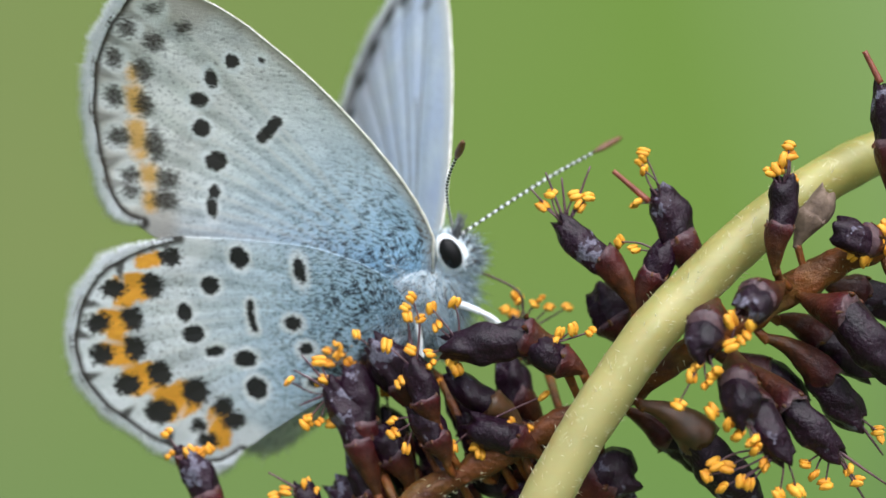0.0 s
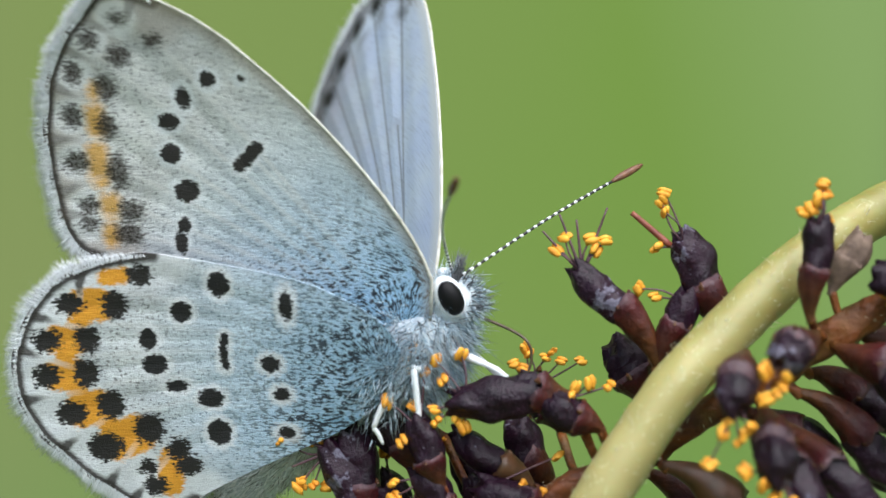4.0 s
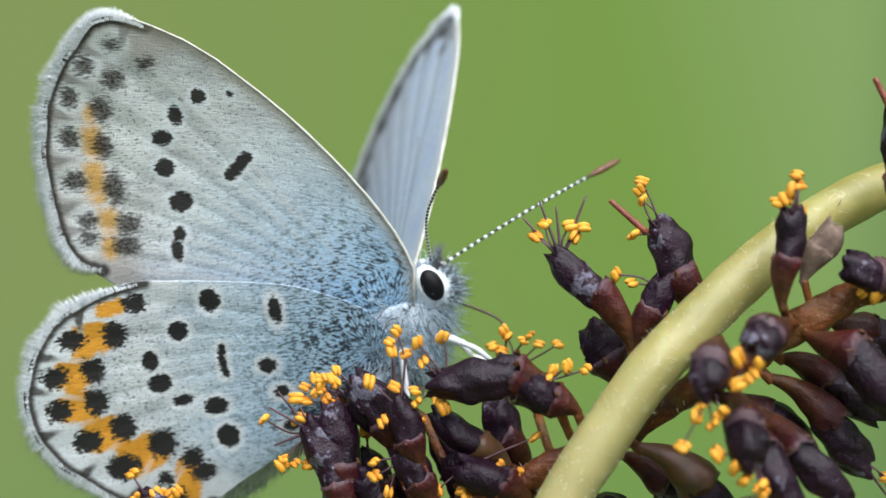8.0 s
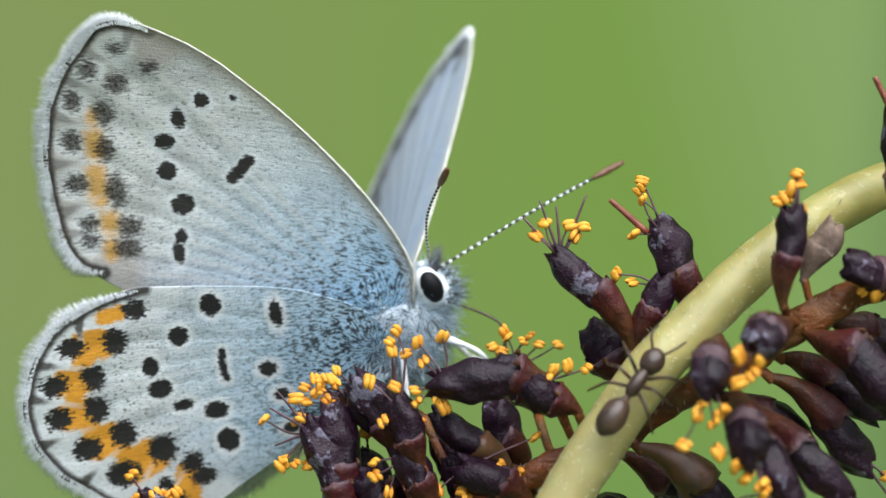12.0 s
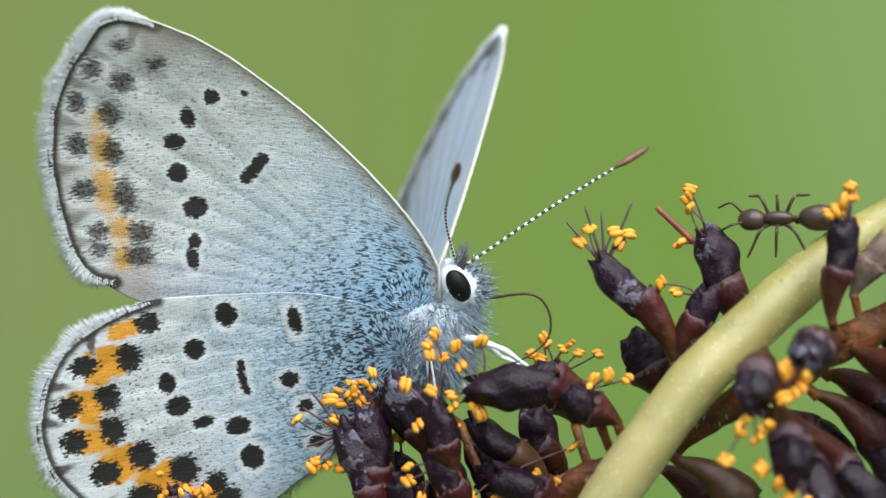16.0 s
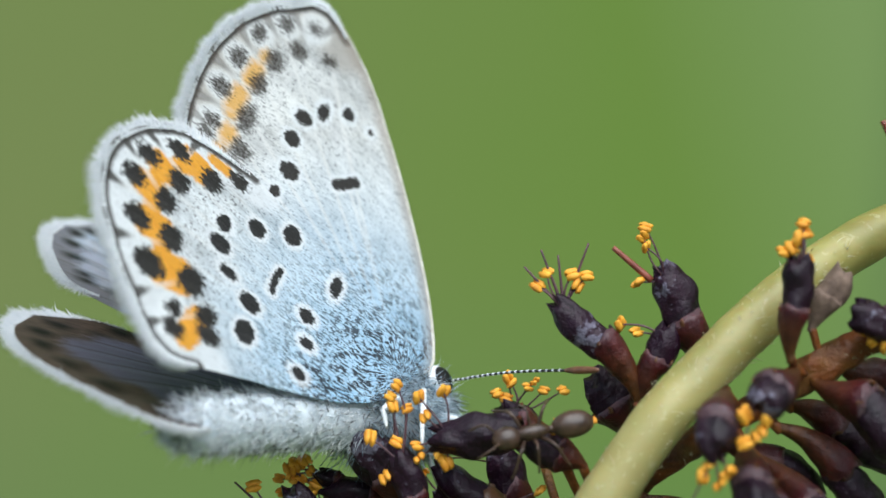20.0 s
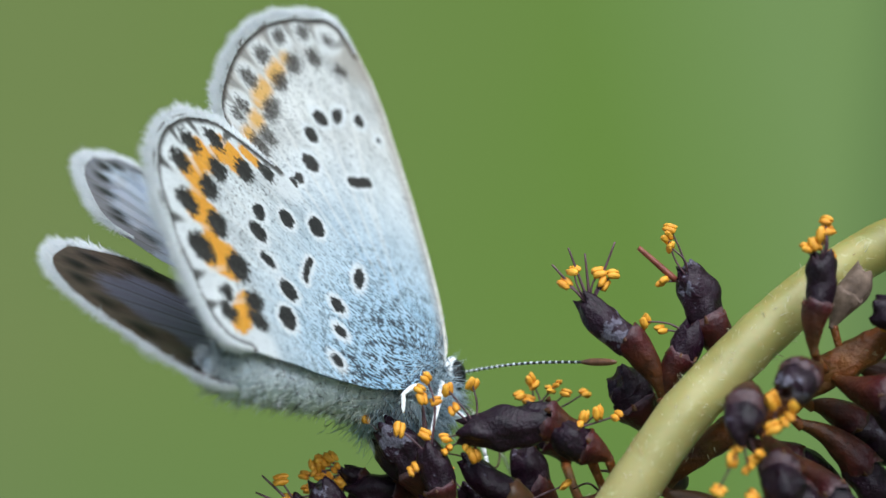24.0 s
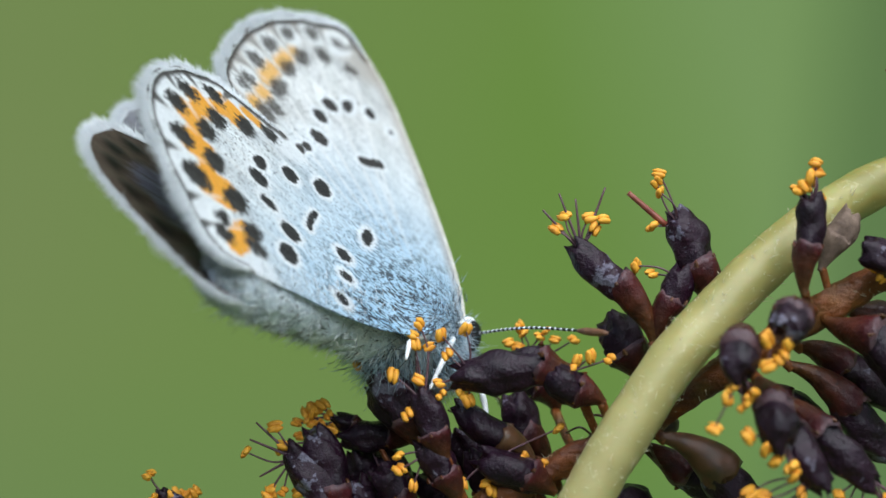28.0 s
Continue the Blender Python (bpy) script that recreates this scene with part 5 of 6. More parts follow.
    fore = [
        (0, -0.091, -0.6, 0.905, 0.0425, -0.0692, -0.1561),
        (0.5, -0.091, -0.6, 0.905, 0.0398, -0.0725, -0.1494),
        (1, -0.091, -0.6, 0.905, 0.0338, -0.0738, -0.1561),
        (1.5, -0.091, -0.6, 0.905, 0.0329, -0.0714, -0.1476),
        (2, -0.091, -0.6, 0.905, 0.0332, -0.0688, -0.158),
        (2.5, -0.091, -0.6, 0.905, 0.0394, -0.0553, -0.1714),
        (3, -0.091, -0.6, 0.905, 0.0399, -0.0786, -0.1753),
        (3.5, -0.091, -0.6, 0.905, 0.0233, -0.072, -0.1701),
        (5.5, -0.091, -0.6, 0.905, 0.0229, -0.0513, -0.1644),
        (6, -0.091, -0.6, 0.905, 0.0234, -0.067, -0.1432),
        (6.5, -0.091, -0.6, 0.905, 0.0289, -0.065, -0.1421),
        (7, -0.091, -0.6, 0.905, 0.0298, -0.075, -0.1326),
        (7.5, -0.091, -0.6, 0.905, 0.0266, -0.0838, -0.1293),
        (8, -0.091, -0.6, 0.905, 0.0241, -0.0884, -0.121),
        (8.5, -0.091, -0.6, 0.905, 0.0141, -0.094, -0.1139),
        (9, -0.091, -0.6, 0.905, 0.0054, -0.0987, -0.1119),
        (9.5, -0.091, -0.6, 0.905, -0.0117, -0.0988, -0.1173),
        (10, -0.091, -0.6, 0.905, -0.0399, -0.0984, -0.1284),
        (10.5, -0.091, -0.6, 0.905, 0.011, -0.0863, -0.118),
        (11, -0.091, -0.6, 0.905, 0.0446, -0.0777, -0.112),
        (11.5, -0.091, -0.6, 0.905, 0.047, -0.0824, -0.1081),
        (13.5, -0.091, -0.6, 0.905, -0.0045, -0.1113, -0.0799),
        (14, -0.091, -0.6, 0.905, -0.0053, -0.1151, -0.0748),
        (14.5, -0.091, -0.6, 0.905, -0.0029, -0.1176, -0.072),
        (15, -0.091, -0.6, 0.905, 0.0012, -0.1195, -0.0674),
        (15.5, -0.091, -0.6, 0.905, 0, -0.1111, -0.0562),
        (16, -0.091, -0.6, 0.905, 0.0043, -0.0945, -0.058),
        (16.5, -0.091, -0.6, 0.905, -0.0813, -0.0128, -0.1133),
        (17, -0.091, -0.6, 0.905, -0.1073, 0.0209, -0.1652),
        (17.5, -0.091, -0.6, 0.905, -0.1363, 0.0448, -0.1521),
        (18, -0.091, -0.6, 0.905, -0.119, 0.0387, -0.0975),
        (18.5, -0.091, -0.6, 0.905, 0.0386, 0.0657, -0.2027),
        (19, -0.091, -0.6, 0.905, -0.0202, -0.0647, 0.2004),
        (19.5, -0.091, -0.6, 0.905, 0.1946, -0.0497, 0.0612),
        (20, -0.091, -0.6, 0.905, 0.19, -0.0743, 0.0761),
        (20.5, -0.091, -0.6, 0.905, 0.1273, -0.0901, -0.0446),
        (21, -0.091, -0.6, 0.905, -0.0437, -0.1853, 0.0464),
        (21.5, -0.091, -0.6, 0.905, -0.0788, -0.1778, 0.0126),
        (23.5, -0.091, -0.6, 0.905, -0.1697, -0.0842, -0.146),
        (24, -0.091, -0.6, 0.905, -0.1092, -0.1091, -0.1218),
        (24.5, -0.091, -0.6, 0.905, -0.1346, -0.0619, -0.1916),
        (25, -0.091, -0.6, 0.905, -0.1923, -0.0585, -0.2238),
        (25.5, -0.091, -0.6, 0.905, -0.2365, -0.0029, -0.2942),
        (26, -0.091, -0.6, 0.905, -0.2322, -0.008, -0.2956),
        (26.5, -0.091, -0.6, 0.905, -0.0807, -0.1291, -0.2115),
        (27, -0.091, -0.6, 0.905, -0.075, -0.1446, -0.2014),
        (27.5, -0.091, -0.6, 0.905, -0.122, -0.1223, -0.2635),
        (28, -0.091, -0.6, 0.905, -0.3072, -0.0534, -0.3336),
    ]
    walk(WINGS["nf"], [(t, turned(*row)) for t, *row in fore])
    hind = [
        (0, -0.543, -1.5, 0, 0.1753, -0.0876, -0.3455),
        (0.5, -0.543, -1.5, 0, 0.1827, -0.0949, -0.3535),
        (1, -0.543, -1.5, 0, 0.1752, -0.0857, -0.3344),
        (1.5, -0.543, -1.5, 0, 0.1596, -0.1006, -0.3497),
        (2, -0.543, -1.5, 0, 0.148, -0.103, -0.3566),
        (2.5, -0.543, -1.5, 0, 0.1374, -0.0868, -0.3728),
        (3, -0.543, -1.5, 0, 0.128, 0.0066, -0.3696),
        (3.5, -0.543, -1.5, 0, 0.1312, 0.0329, -0.3579),
        (5.5, -0.543, -1.5, 0, 0.1285, -0.0784, -0.3184),
        (6, -0.543, -1.5, 0, 0.1331, -0.0572, -0.3173),
        (6.5, -0.543, -1.5, 0, 0.1552, -0.0776, -0.2952),
        (7, -0.543, -1.5, 0, 0.1633, -0.0743, -0.2972),
        (7.5, -0.543, -1.5, 0, 0.1734, -0.0824, -0.2927),
        (8, -0.543, -1.5, 0, 0.1805, -0.0905, -0.2826),
        (8.5, -0.543, -1.5, 0, 0.1954, -0.0998, -0.2689),
        (9, -0.543, -1.5, 0, 0.2025, -0.102, -0.253),
        (9.5, -0.543, -1.5, 0, 0.2144, -0.0986, -0.2391),
        (10, -0.543, -1.5, 0, 0.2343, -0.0846, -0.2259),
        (10.5, -0.543, -1.5, 0, 0.2228, -0.0875, -0.2395),
        (11, -0.543, -1.5, 0, 0.2204, -0.0853, -0.2467),
        (11.5, -0.543, -1.5, 0, 0.2039, -0.0917, -0.241),
        (13.5, -0.543, -1.5, 0, 0.1699, -0.1119, -0.1947),
        (14, -0.543, -1.5, 0, 0.1618, -0.1173, -0.197),
        (14.5, -0.543, -1.5, 0, 0.1549, -0.1233, -0.1901),
        (15, -0.543, -1.5, 0, 0.139, -0.1297, -0.1857),
        (15.5, -0.543, -1.5, 0, 0.1375, -0.1325, -0.1807),
        (16, -0.543, -1.5, 0, 0.124, -0.1267, -0.2041),
        (16.5, -0.543, -1.5, 0, -0.102, -0.0546, -0.2925),
        (17, -0.543, -1.5, 0, -0.0448, 0.0093, -0.3909),
        (17.5, -0.543, -1.5, 0, -0.0441, 0.0199, -0.3882),
        (18, -0.543, -1.5, 0, -0.0333, 0.0848, -0.3341),
        (18.5, -0.543, -1.5, 0, 0.1608, 0.1414, -0.4238),
        (19, -0.543, -1.5, 0, -0.0389, 0.0243, 0.0175),
        (19.5, -0.543, -1.5, 0, 0.0634, 0.0511, -0.1118),
        (20, -0.543, -1.5, 0, 0.1168, 0.0402, -0.1137),
        (20.5, -0.543, -1.5, 0, 0.027, -0.0223, -0.167),
        (21, -0.543, -1.5, 0, -0.0431, -0.0884, -0.1401),
        (21.5, -0.543, -1.5, 0, -0.0793, -0.1011, -0.1814),
        (23.5, -0.543, -1.5, 0, -0.1568, -0.0957, -0.3145),
        (24, -0.543, -1.5, 0, -0.0822, -0.1068, -0.3035),
        (24.5, -0.543, -1.5, 0, -0.1142, -0.101, -0.3484),
        (25, -0.543, -1.5, 0, -0.1631, -0.1036, -0.3669),
        (25.5, -0.543, -1.5, 0, -0.1912, -0.0891, -0.4192),
        (26, -0.543, -1.5, 0, -0.2019, -0.0664, -0.4428),
        (26.5, -0.543, -1.5, 0, -0.1119, -0.0971, -0.4003),
        (27, -0.543, -1.5, 0, -0.0732, -0.1398, -0.3764),
        (27.5, -0.543, -1.5, 0, -0.1505, -0.0972, -0.4245),
        (28, -0.543, -1.5, 0, -0.2553, -0.1101, -0.4975),
    ]
    walk(WINGS["nh"], [(t, turned(*row)) for t, *row in hind])
    far_fore = [
        (0, -0.091, 1, 0.905, -0.261, 0.2716, -1.0539),
        (0.5, -0.091, 1, 0.905, -0.2409, 0.2674, -1.0335),
        (1, -0.091, 1, 0.905, -0.2575, 0.2737, -1.1081),
        (1.5, -0.091, 1, 0.905, -0.2512, 0.2785, -1.1036),
        (2, -0.091, 1, 0.905, -0.2394, 0.2821, -1.1065),
        (2.5, -0.091, 1, 0.905, -0.2391, 0.2458, -1.003),
        (3, -0.091, 1, 0.905, -0.2584, 0.2308, -1.1054),
        (3.5, -0.091, 1, 0.905, -0.2393, 0.2193, -1.035),
        (5.5, -0.091, 1, 0.905, -0.2491, 0.3104, -1.1705),
        (6, -0.091, 1, 0.905, -0.2998, 0.3043, -1.2286),
        (6.5, -0.091, 1, 0.905, -0.3262, 0.3102, -1.247),
        (7, -0.091, 1, 0.905, -0.3265, 0.3186, -1.2705),
        (7.5, -0.091, 1, 0.905, -0.3416, 0.3128, -1.2945),
        (8, -0.091, 1, 0.905, -0.3549, 0.3166, -1.3266),
        (8.5, -0.091, 1, 0.905, -0.3637, 0.3178, -1.3578),
        (9, -0.091, 1, 0.905, -0.3712, 0.322, -1.3845),
        (9.5, -0.091, 1, 0.905, -0.3846, 0.3241, -1.4104),
        (10, -0.091, 1, 0.905, -0.3617, 0.3443, -1.4466),
        (10.5, -0.091, 1, 0.905, -0.3838, 0.3432, -1.4053),
        (11, -0.091, 1, 0.905, -0.3803, 0.3487, -1.3954),
        (11.5, -0.091, 1, 0.905, -0.4016, 0.3227, -1.3957),
        (13.5, -0.091, 1, 0.905, -0.4332, 0.2908, -1.4597),
        (14, -0.091, 1, 0.905, -0.4197, 0.2864, -1.4502),
        (14.5, -0.091, 1, 0.905, -0.4235, 0.2809, -1.4469),
        (15, -0.091, 1, 0.905, -0.4284, 0.28, -1.4393),
        (15.5, -0.091, 1, 0.905, -0.464, 0.2915, -1.4652),
        (16, -0.091, 1, 0.905, -0.4791, 0.301, -1.4044),
        (16.5, -0.091, 1, 0.905, -0.6246, 0.1666, -1.4153),
        (17, -0.091, 1, 0.905, -0.7412, 0.1027, -1.0619),
        (17.5, -0.091, 1, 0.905, -0.9492, -0.0743, -0.9592),
        (18, -0.091, 1, 0.905, -1.0715, -0.1949, -0.8919),
        (18.5, -0.091, 1, 0.905, -0.8489, 0.0593, -0.8746),
        (19, -0.091, 1, 0.905, -1.1733, -0.2635, -0.6971),
        (19.5, -0.091, 1, 0.905, -0.9241, -0.186, -0.5802),
        (20, -0.091, 1, 0.905, -0.4285, -0.2347, -0.1721),
        (20.5, -0.091, 1, 0.905, -0.4229, -0.2406, -0.2695),
        (21, -0.091, 1, 0.905, -0.4231, -0.3449, -0.3134),
        (21.5, -0.091, 1, 0.905, -0.4894, -0.2989, -0.425),
        (23.5, -0.091, 1, 0.905, -0.5711, -0.3093, -0.2785),
        (24, -0.091, 1, 0.905, -0.5159, -0.2917, -0.2835),
        (24.5, -0.091, 1, 0.905, -0.5262, -0.241, -0.3432),
        (25, -0.091, 1, 0.905, -0.5742, -0.2486, -0.4373),
        (25.5, -0.091, 1, 0.905, -0.6087, -0.1775, -0.5187),
        (26, -0.091, 1, 0.905, -0.5976, -0.1745, -0.4616),
        (26.5, -0.091, 1, 0.905, -0.2758, -0.3059, -0.3473),
        (27, -0.091, 1, 0.905, -0.2633, -0.3332, -0.3122),
        (27.5, -0.091, 1, 0.905, -0.3334, -0.2884, -0.3606),
        (28, -0.091, 1, 0.905, -0.4643, -0.2446, -0.4721),
    ]
    walk(WINGS["ff"], [(t, turned(*row)) for t, *row in far_fore])
    far_hind = [
        (0, -0.543, 1.3, 0, -0.9305, 0.0217, -0.8025),
        (0.5, -0.543, 1.3, 0, -0.9153, 0.018, -0.7859),
        (1, -0.543, 1.3, 0, -0.9285, 0.0328, -0.8164),
        (1.5, -0.543, 1.3, 0, -0.9294, 0.0291, -0.7896),
        (2, -0.543, 1.3, 0, -0.9279, 0.0375, -0.7844),
        (2.5, -0.543, 1.3, 0, -0.9411, 0.027, -0.7579),
        (3, -0.543, 1.3, 0, -0.9742, 0.0226, -0.8162),
        (3.5, -0.543, 1.3, 0, -0.972, 0.0419, -0.8486),
        (5.5, -0.543, 1.3, 0, -0.9771, 0.0674, -0.8044),
        (6, -0.543, 1.3, 0, -0.9359, 0.0499, -0.8188),
        (6.5, -0.543, 1.3, 0, -0.944, 0.0482, -0.8136),
        (7, -0.543, 1.3, 0, -0.9341, 0.0384, -0.8091),
        (7.5, -0.543, 1.3, 0, -0.9371, 0.0278, -0.7957),
        (8, -0.543, 1.3, 0, -0.9365, 0.0323, -0.7991),
        (8.5, -0.543, 1.3, 0, -0.9325, 0.0374, -0.8023),
        (9, -0.543, 1.3, 0, -0.9267, 0.0473, -0.81),
        (9.5, -0.543, 1.3, 0, -0.9254, 0.0503, -0.808),
        (10, -0.543, 1.3, 0, -0.9085, 0.061, -0.8223),
        (10.5, -0.543, 1.3, 0, -0.9339, 0.0391, -0.8054),
        (11, -0.543, 1.3, 0, -0.9466, 0.0154, -0.8082),
        (11.5, -0.543, 1.3, 0, -0.9291, 0.0361, -0.8032),
        (13.5, -0.543, 1.3, 0, -0.9157, 0.0322, -0.7993),
        (14, -0.543, 1.3, 0, -0.9435, 0.0434, -0.8071),
        (14.5, -0.543, 1.3, 0, -0.9539, 0.0384, -0.8076),
        (15, -0.543, 1.3, 0, -0.9542, 0.0396, -0.8016),
        (15.5, -0.543, 1.3, 0, -0.9473, 0.0269, -0.8205),
        (16, -0.543, 1.3, 0, -0.9257, -0.0112, -0.7824),
        (16.5, -0.543, 1.3, 0, -0.9517, -0.0754, -0.7471),
        (17, -0.543, 1.3, 0, -0.9464, -0.1402, -0.7072),
        (17.5, -0.543, 1.3, 0, -0.9923, -0.1946, -0.7166),
        (18, -0.543, 1.3, 0, -0.9692, -0.241, -0.7479),
        (18.5, -0.543, 1.3, 0, -0.7698, -0.1579, -0.795),
        (19, -0.543, 1.3, 0, -1.1316, -0.6856, -0.5459),
        (19.5, -0.543, 1.3, 0, -1.0821, -0.3612, -0.5539),
        (20, -0.543, 1.3, 0, -0.5665, -0.2083, -0.1314),
        (20.5, -0.543, 1.3, 0, -0.6416, -0.2393, -0.2002),
        (21, -0.543, 1.3, 0, -0.7154, -0.3028, -0.2657),
        (21.5, -0.543, 1.3, 0, -0.7801, -0.3007, -0.3219),
        (23.5, -0.543, 1.3, 0, -0.6808, -0.2598, -0.2493),
        (24, -0.543, 1.3, 0, -0.6337, -0.2316, -0.2625),
        (24.5, -0.543, 1.3, 0, -0.6655, -0.2311, -0.2982),
        (25, -0.543, 1.3, 0, -0.7205, -0.2438, -0.3431),
        (25.5, -0.543, 1.3, 0, -0.7354, -0.2541, -0.347),
        (26, -0.543, 1.3, 0, -0.6839, -0.2556, -0.2862),
        (26.5, -0.543, 1.3, 0, -0.4626, -0.2283, -0.1065),
        (27, -0.543, 1.3, 0, -0.4435, -0.2273, -0.0936),
        (27.5, -0.543, 1.3, 0, -0.4989, -0.2267, -0.1307),
        (28, -0.543, 1.3, 0, -0.5922, -0.2342, -0.2016),
    ]
    walk(WINGS["fh"], [(t, turned(*row)) for t, *row in far_hind])
    crawl = [
        (0, 1.578, -6.6, -14.043, 1.12, -0.824, 0.729),
        (10, 1.578, -6.6, -14.043, 1.12, -0.824, 0.729),
        (11, 2.078, -6.6, -8.043, 1.12, -0.824, 0.729),
        (11.5, 4.334, -6.2, -4.252, 1.086, -0.738, 0.728),
        (13.5, 5.715, -5.6, -2.703, 1.015, -0.576, 0.776),
        (13.8, 6.765, -5, -1.28, 0.975, -0.478, 0.799),
        (14, 9.041, -3.6, 0.893, 0.942, -0.374, 0.802),
        (14.5, 10.933, -2.2, 2.546, 0.806, -0.256, 1.004),
        (15.5, 11.347, -0.8, 3.21, 0.208, 1.14, -2.171),
        (16, 8.514, -2.6, 1.64, -0.194, -1.466, 2.586),
        (16.5, 6.601, -2.2, 1.576, 0.07, 1.547, -2.704),
        (17, 5.331, -2.6, 1.476, 0.132, 1.232, -2.285),
        (17.5, 4.753, -3.2, -0.592, 0.946, 1.129, -1.592),
        (18, 4.486, -3.4, -1.487, 0.883, 1.272, -1.876),
        (18.5, 2.638, -3.8, -2.197, 0.062, 1.413, -2.505),
        (19, 0.889, -4.2, -2.442, 0.062, 1.413, -2.505),
        (19.5, 1.483, -4.4, -3.048, 0.062, 1.413, -2.505),
        (20, 2.336, -4.4, -3.33, 0.062, 1.413, -2.505),
        (21, 3.833, -3.2, -4.477, 0.062, 1.413, -2.505),
        (22, 4.633, -1.9, -5.477, 0.062, 1.413, -2.505),
        (28, 4.633, -1.9, -5.477, 0.062, 1.413, -2.505),
    ]
    walk(ANT_THING, [(t, turned(*row)) for t, *row in crawl])
    feeler_1 = [
        (0, 1.45, -0.3, 2.3, -0.6285, 0.0746, 0.7829),
        (0.5, 1.45, -0.3, 2.3, -0.603, 0.0495, 0.7739),
        (1, 1.45, -0.3, 2.3, -0.5993, 0.0807, 0.7249),
        (1.5, 1.45, -0.3, 2.3, -0.5732, 0.0855, 0.7132),
        (2, 1.45, -0.3, 2.3, -0.5643, 0.093, 0.7163),
        (2.5, 1.45, -0.3, 2.3, -0.5897, 0.0876, 0.7523),
        (3, 1.45, -0.3, 2.3, -0.6397, 0.077, 0.6991),
        (3.5, 1.45, -0.3, 2.3, -0.6748, 0.0763, 0.721),
        (5.5, 1.45, -0.3, 2.3, -0.5739, 0.1414, 0.6523),
        (6, 1.45, -0.3, 2.3, -0.5415, 0.1149, 0.6361),
        (6.5, 1.45, -0.3, 2.3, -0.5281, 0.1374, 0.6281),
        (7, 1.45, -0.3, 2.3, -0.5121, 0.1369, 0.6304),
        (7.5, 1.45, -0.3, 2.3, -0.5061, 0.1224, 0.6199),
        (8, 1.45, -0.3, 2.3, -0.4859, 0.1218, 0.5827),
        (8.5, 1.45, -0.3, 2.3, -0.4702, 0.1205, 0.5603),
        (9, 1.45, -0.3, 2.3, -0.4494, 0.1268, 0.5311),
        (9.5, 1.45, -0.3, 2.3, -0.4366, 0.1267, 0.5147),
        (10, 1.45, -0.3, 2.3, -0.3988, 0.1101, 0.4592),
        (10.5, 1.45, -0.3, 2.3, -0.4558, 0.1282, 0.5335),
        (11, 1.45, -0.3, 2.3, -0.4929, 0.1188, 0.5596),
        (11.5, 1.45, -0.3, 2.3, -0.4526, 0.1244, 0.538),
        (13.5, 1.45, -0.3, 2.3, -0.3901, 0.0866, 0.4416),
        (14, 1.45, -0.3, 2.3, -0.4288, 0.1121, 0.4619),
        (14.5, 1.45, -0.3, 2.3, -0.4421, 0.1059, 0.4601),
        (15, 1.45, -0.3, 2.3, -0.4442, 0.1006, 0.4661),
        (15.5, 1.45, -0.3, 2.3, -0.4412, 0.1086, 0.4754),
        (16, 1.45, -0.3, 2.3, -0.4571, 0.1006, 0.5895),
        (16.5, 1.45, -0.3, 2.3, -0.5528, 0.1627, 0.8139),
        (17, 1.45, -0.3, 2.3, 0.4007, 0.3365, -0.5244),
        (17.5, 1.45, -0.3, 2.3, 0.3862, 0.4239, -0.3391),
        (18, 1.45, -0.3, 2.3, 0.3408, 0.2761, -0.42),
        (18.5, 1.45, -0.3, 2.3, 0.4562, 0.1422, -0.4889),
        (19, 1.45, -0.3, 2.3, 0.6908, 0.354, -0.9134),
        (19.5, 1.45, -0.3, 2.3, 0.8485, 0.3651, -0.831),
        (20, 1.45, -0.3, 2.3, 0.9853, 0.3735, -0.7811),
        (20.5, 1.45, -0.3, 2.3, 0.9091, 0.3101, -0.8692),
        (21, 1.45, -0.3, 2.3, 0.9049, 0.3123, -0.8884),
        (21.5, 1.45, -0.3, 2.3, 0.8679, 0.25, -0.9595),
        (23.5, 1.45, -0.3, 2.3, 0.8257, 0.1637, -1.023),
        (24, 1.45, -0.3, 2.3, 0.9191, 0.2044, -0.9675),
        (24.5, 1.45, -0.3, 2.3, 0.8945, 0.1836, -0.9958),
        (25, 1.45, -0.3, 2.3, 0.8711, 0.1614, -1.0337),
        (25.5, 1.45, -0.3, 2.3, 0.8546, 0.1623, -1.0593),
        (26, 1.45, -0.3, 2.3, 0.907, 0.2174, -1.0433),
        (26.5, 1.45, -0.3, 2.3, 0.9596, 0.2614, -0.9918),
        (27, 1.45, -0.3, 2.3, 1.0078, 0.3303, -0.9353),
        (27.5, 1.45, -0.3, 2.3, 0.9875, 0.3023, -0.9949),
        (28, 1.45, -0.3, 2.3, 0.9509, 0.2781, -1.0534),
    ]
    walk(FEELERS[0], [(t, turned(*row)) for t, *row in feeler_1])
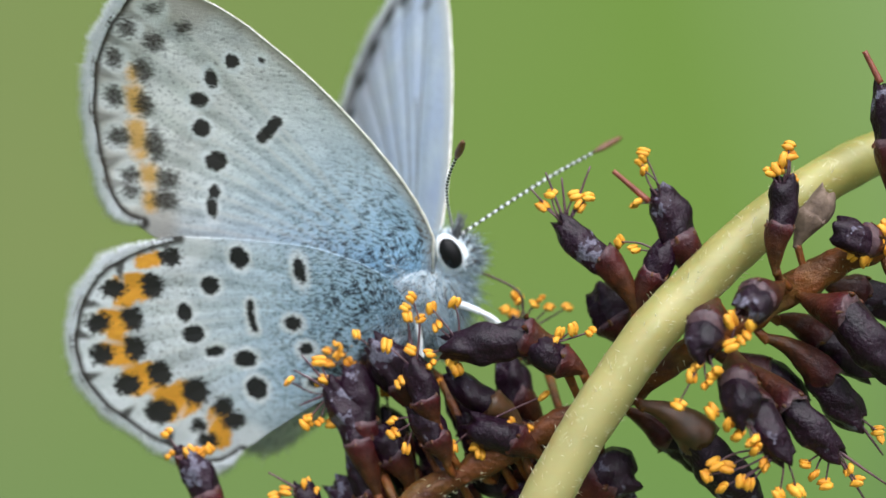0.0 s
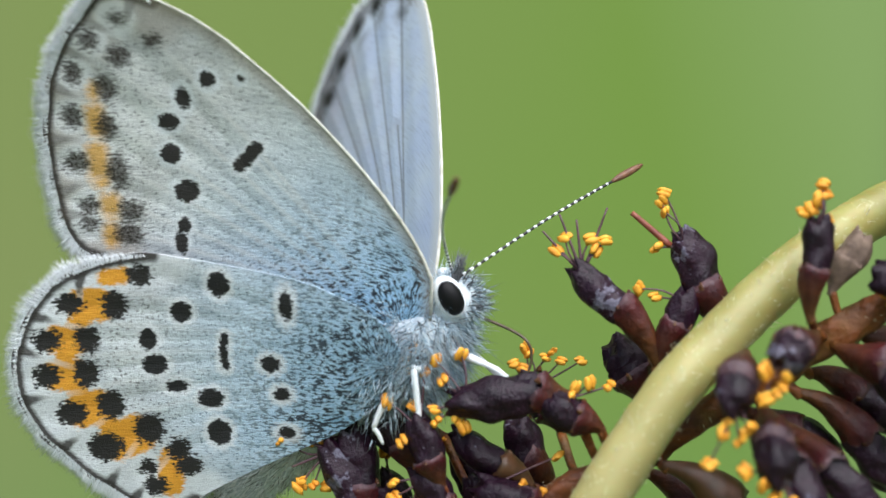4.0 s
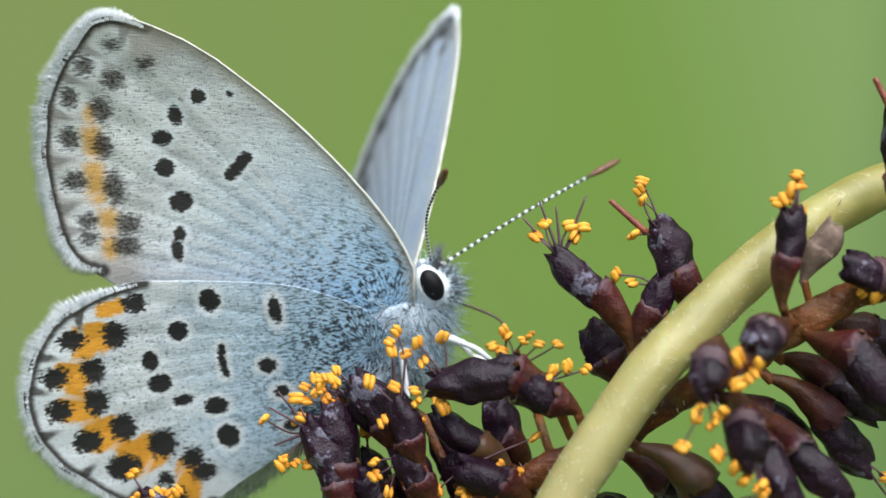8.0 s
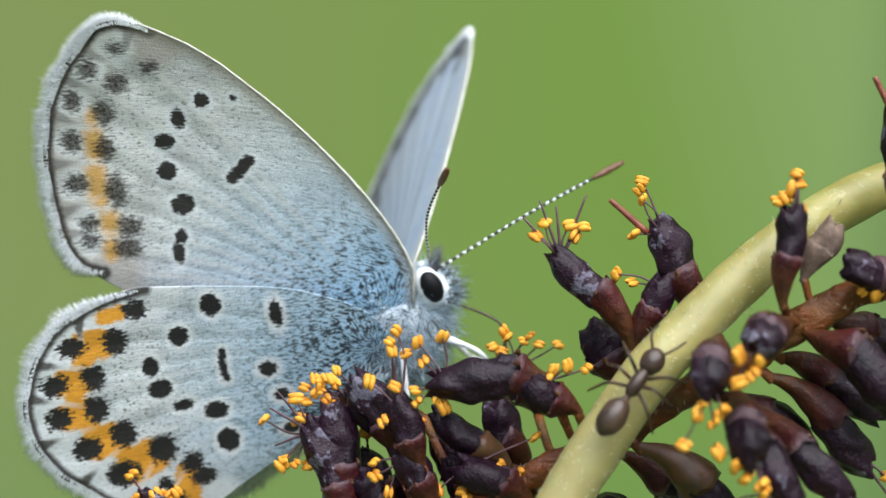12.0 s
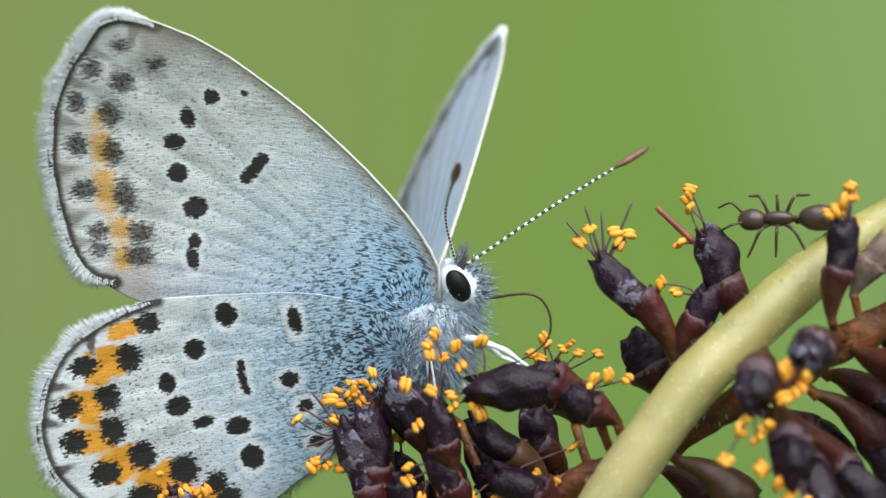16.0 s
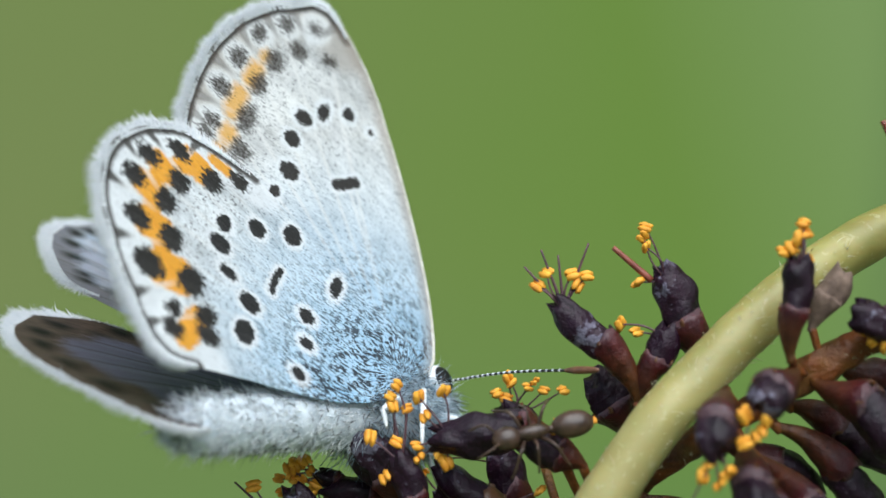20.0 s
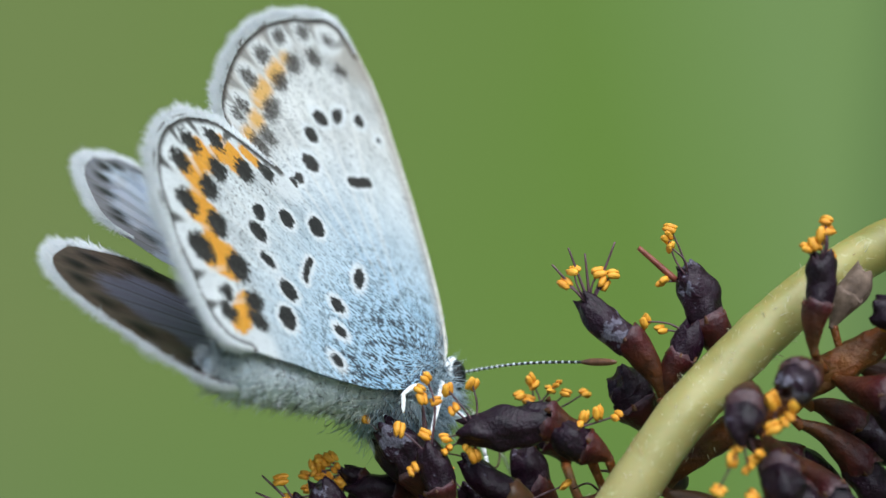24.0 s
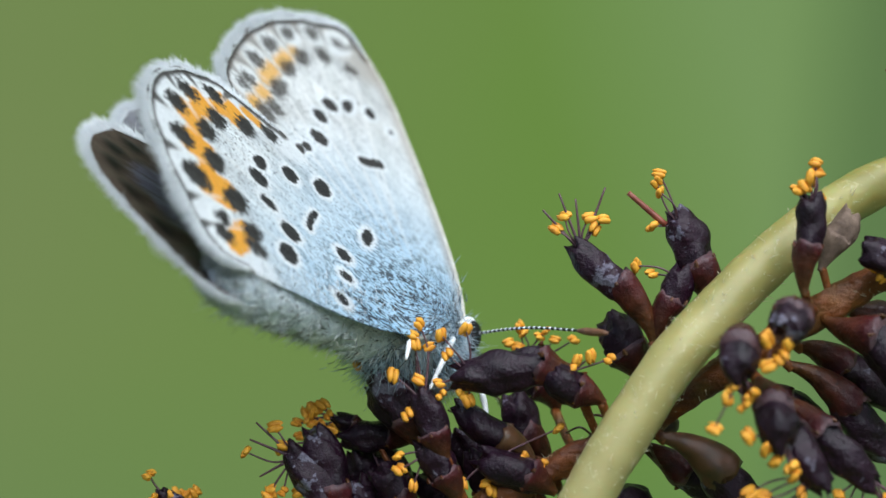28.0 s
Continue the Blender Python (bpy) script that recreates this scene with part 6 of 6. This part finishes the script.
    feeler_2 = [
        (0, 1.35, 0.3, 2.35, -0.0859, 0.0853, -0.0023),
        (0.5, 1.35, 0.3, 2.35, -0.0823, 0.0733, 0.0008),
        (1, 1.35, 0.3, 2.35, -0.0735, 0.0812, -0.03),
        (1.5, 1.35, 0.3, 2.35, -0.0786, 0.0931, 0.004),
        (2, 1.35, 0.3, 2.35, -0.0684, 0.0951, -0.0046),
        (2.5, 1.35, 0.3, 2.35, -0.0639, 0.0965, 0.0107),
        (3, 1.35, 0.3, 2.35, -0.1008, 0.0762, -0.0528),
        (3.5, 1.35, 0.3, 2.35, -0.0937, 0.0798, -0.0855),
        (5.5, 1.35, 0.3, 2.35, -0.0865, 0.12, -0.0541),
        (6, 1.35, 0.3, 2.35, -0.0701, 0.0818, -0.0628),
        (6.5, 1.35, 0.3, 2.35, -0.0819, 0.0848, -0.0591),
        (7, 1.35, 0.3, 2.35, -0.0843, 0.0706, -0.0583),
        (7.5, 1.35, 0.3, 2.35, -0.0938, 0.0619, -0.0535),
        (8, 1.35, 0.3, 2.35, -0.0912, 0.063, -0.06),
        (8.5, 1.35, 0.3, 2.35, -0.0965, 0.0646, -0.0635),
        (9, 1.35, 0.3, 2.35, -0.0926, 0.0708, -0.0678),
        (9.5, 1.35, 0.3, 2.35, -0.0987, 0.0741, -0.066),
        (10, 1.35, 0.3, 2.35, -0.1014, 0.0749, -0.0747),
        (10.5, 1.35, 0.3, 2.35, -0.109, 0.0661, -0.0659),
        (11, 1.35, 0.3, 2.35, -0.1237, 0.0449, -0.0712),
        (11.5, 1.35, 0.3, 2.35, -0.1153, 0.0609, -0.0672),
        (13.5, 1.35, 0.3, 2.35, -0.1077, 0.0272, -0.1168),
        (14, 1.35, 0.3, 2.35, -0.109, 0.0363, -0.1432),
        (14.5, 1.35, 0.3, 2.35, -0.1205, 0.0439, -0.1365),
        (15, 1.35, 0.3, 2.35, -0.1209, 0.0564, -0.1243),
        (15.5, 1.35, 0.3, 2.35, -0.1206, 0.0493, -0.1348),
        (16, 1.35, 0.3, 2.35, -0.1046, 0.0299, -0.097),
        (16.5, 1.35, 0.3, 2.35, -0.2001, 0.088, 0.0737),
        (17, 1.35, 0.3, 2.35, -1.7367, 0.184, 0.5191),
        (17.5, 1.35, 0.3, 2.35, -1.8821, 0.1658, 0.6668),
        (18, 1.35, 0.3, 2.35, -1.8844, 0.3846, 0.8329),
        (18.5, 1.35, 0.3, 2.35, -1.2305, 0.5911, 1.2406),
        (19, 1.35, 0.3, 2.35, 0.0582, 0.3359, 0.4551),
        (19.5, 1.35, 0.3, 2.35, 0.0689, 0.4179, 1.2288),
        (20, 1.35, 0.3, 2.35, 0.2806, 0.4539, 1.8407),
        (20.5, 1.35, 0.3, 2.35, 0.1768, 0.4835, 1.6732),
        (21, 1.35, 0.3, 2.35, -0.003, 0.4877, 1.6627),
        (21.5, 1.35, 0.3, 2.35, -0.0195, 0.5157, 1.5501),
        (23.5, 1.35, 0.3, 2.35, -0.2015, 0.5371, 1.4994),
        (24, 1.35, 0.3, 2.35, -0.0937, 0.4506, 1.6062),
        (24.5, 1.35, 0.3, 2.35, 0.0699, 0.4734, 1.5326),
        (25, 1.35, 0.3, 2.35, 0.1818, 0.5226, 1.464),
        (25.5, 1.35, 0.3, 2.35, 0.1183, 0.5486, 1.4426),
        (26, 1.35, 0.3, 2.35, 0.0738, 0.5237, 1.5122),
        (26.5, 1.35, 0.3, 2.35, 0.0837, 0.4165, 1.5919),
        (27, 1.35, 0.3, 2.35, 0.0031, 0.382, 1.7038),
        (27.5, 1.35, 0.3, 2.35, -0.0681, 0.4091, 1.656),
        (28, 1.35, 0.3, 2.35, -0.1491, 0.5051, 1.5763),
    ]
    walk(FEELERS[1], [(t, turned(*row)) for t, *row in feeler_2])
    sip = [
        (0, 1.95, 0, 1.2, 0, 1.42, 0),
        (15.5, 1.95, 0, 1.2, 0, 1.42, 0),
        (16, 1.95, 0, 1.2, 0, 0.9, 0),
        (16.5, 1.95, 0, 1.2, 0, 0, 0),
        (17, 1.95, 0, 1.2, 0, 0, 0),
        (17.5, 1.95, 0, 1.2, 0, 0.1, 0),
        (18, 1.95, 0, 1.2, 0, 0.35, 0),
        (18.5, 1.95, 0, 1.2, 0, 0.5, 0),
        (19, 1.95, 0, 1.2, 0, 0.5, 0),
        (20, 1.95, 0, 1.2, 0, 0.9, 0),
        (28, 1.95, 0, 1.2, 0, 0.9, 0),
    ]
    walk(TONGUE_PART, [(t, turned(*row)) for t, *row in sip])
    tail = [
        (0, 0, 0, -0.42),
        (16, 0, 0, -0.42),
        (17, 0, 0, -0.3),
        (18, 0, 0, -0.15),
        (19, 0, 0, 0),
        (20, 0.001, -0.013, -0.001),
        (21, -0.07, -0.121, 0.085),
        (23.5, -0.033, -0.045, 0.04),
        (24, 0, -0.024, 0),
        (25, -0.001, -0.026, 0.001),
        (26, -0.001, -0.024, 0.001),
        (27, -0.002, -0.024, 0.002),
        (28, -0.002, -0.024, 0.002),
    ]
    walk(ABDOMEN, [(t, turned(0, 0, 0, *row)) for t, *row in tail])


motions()
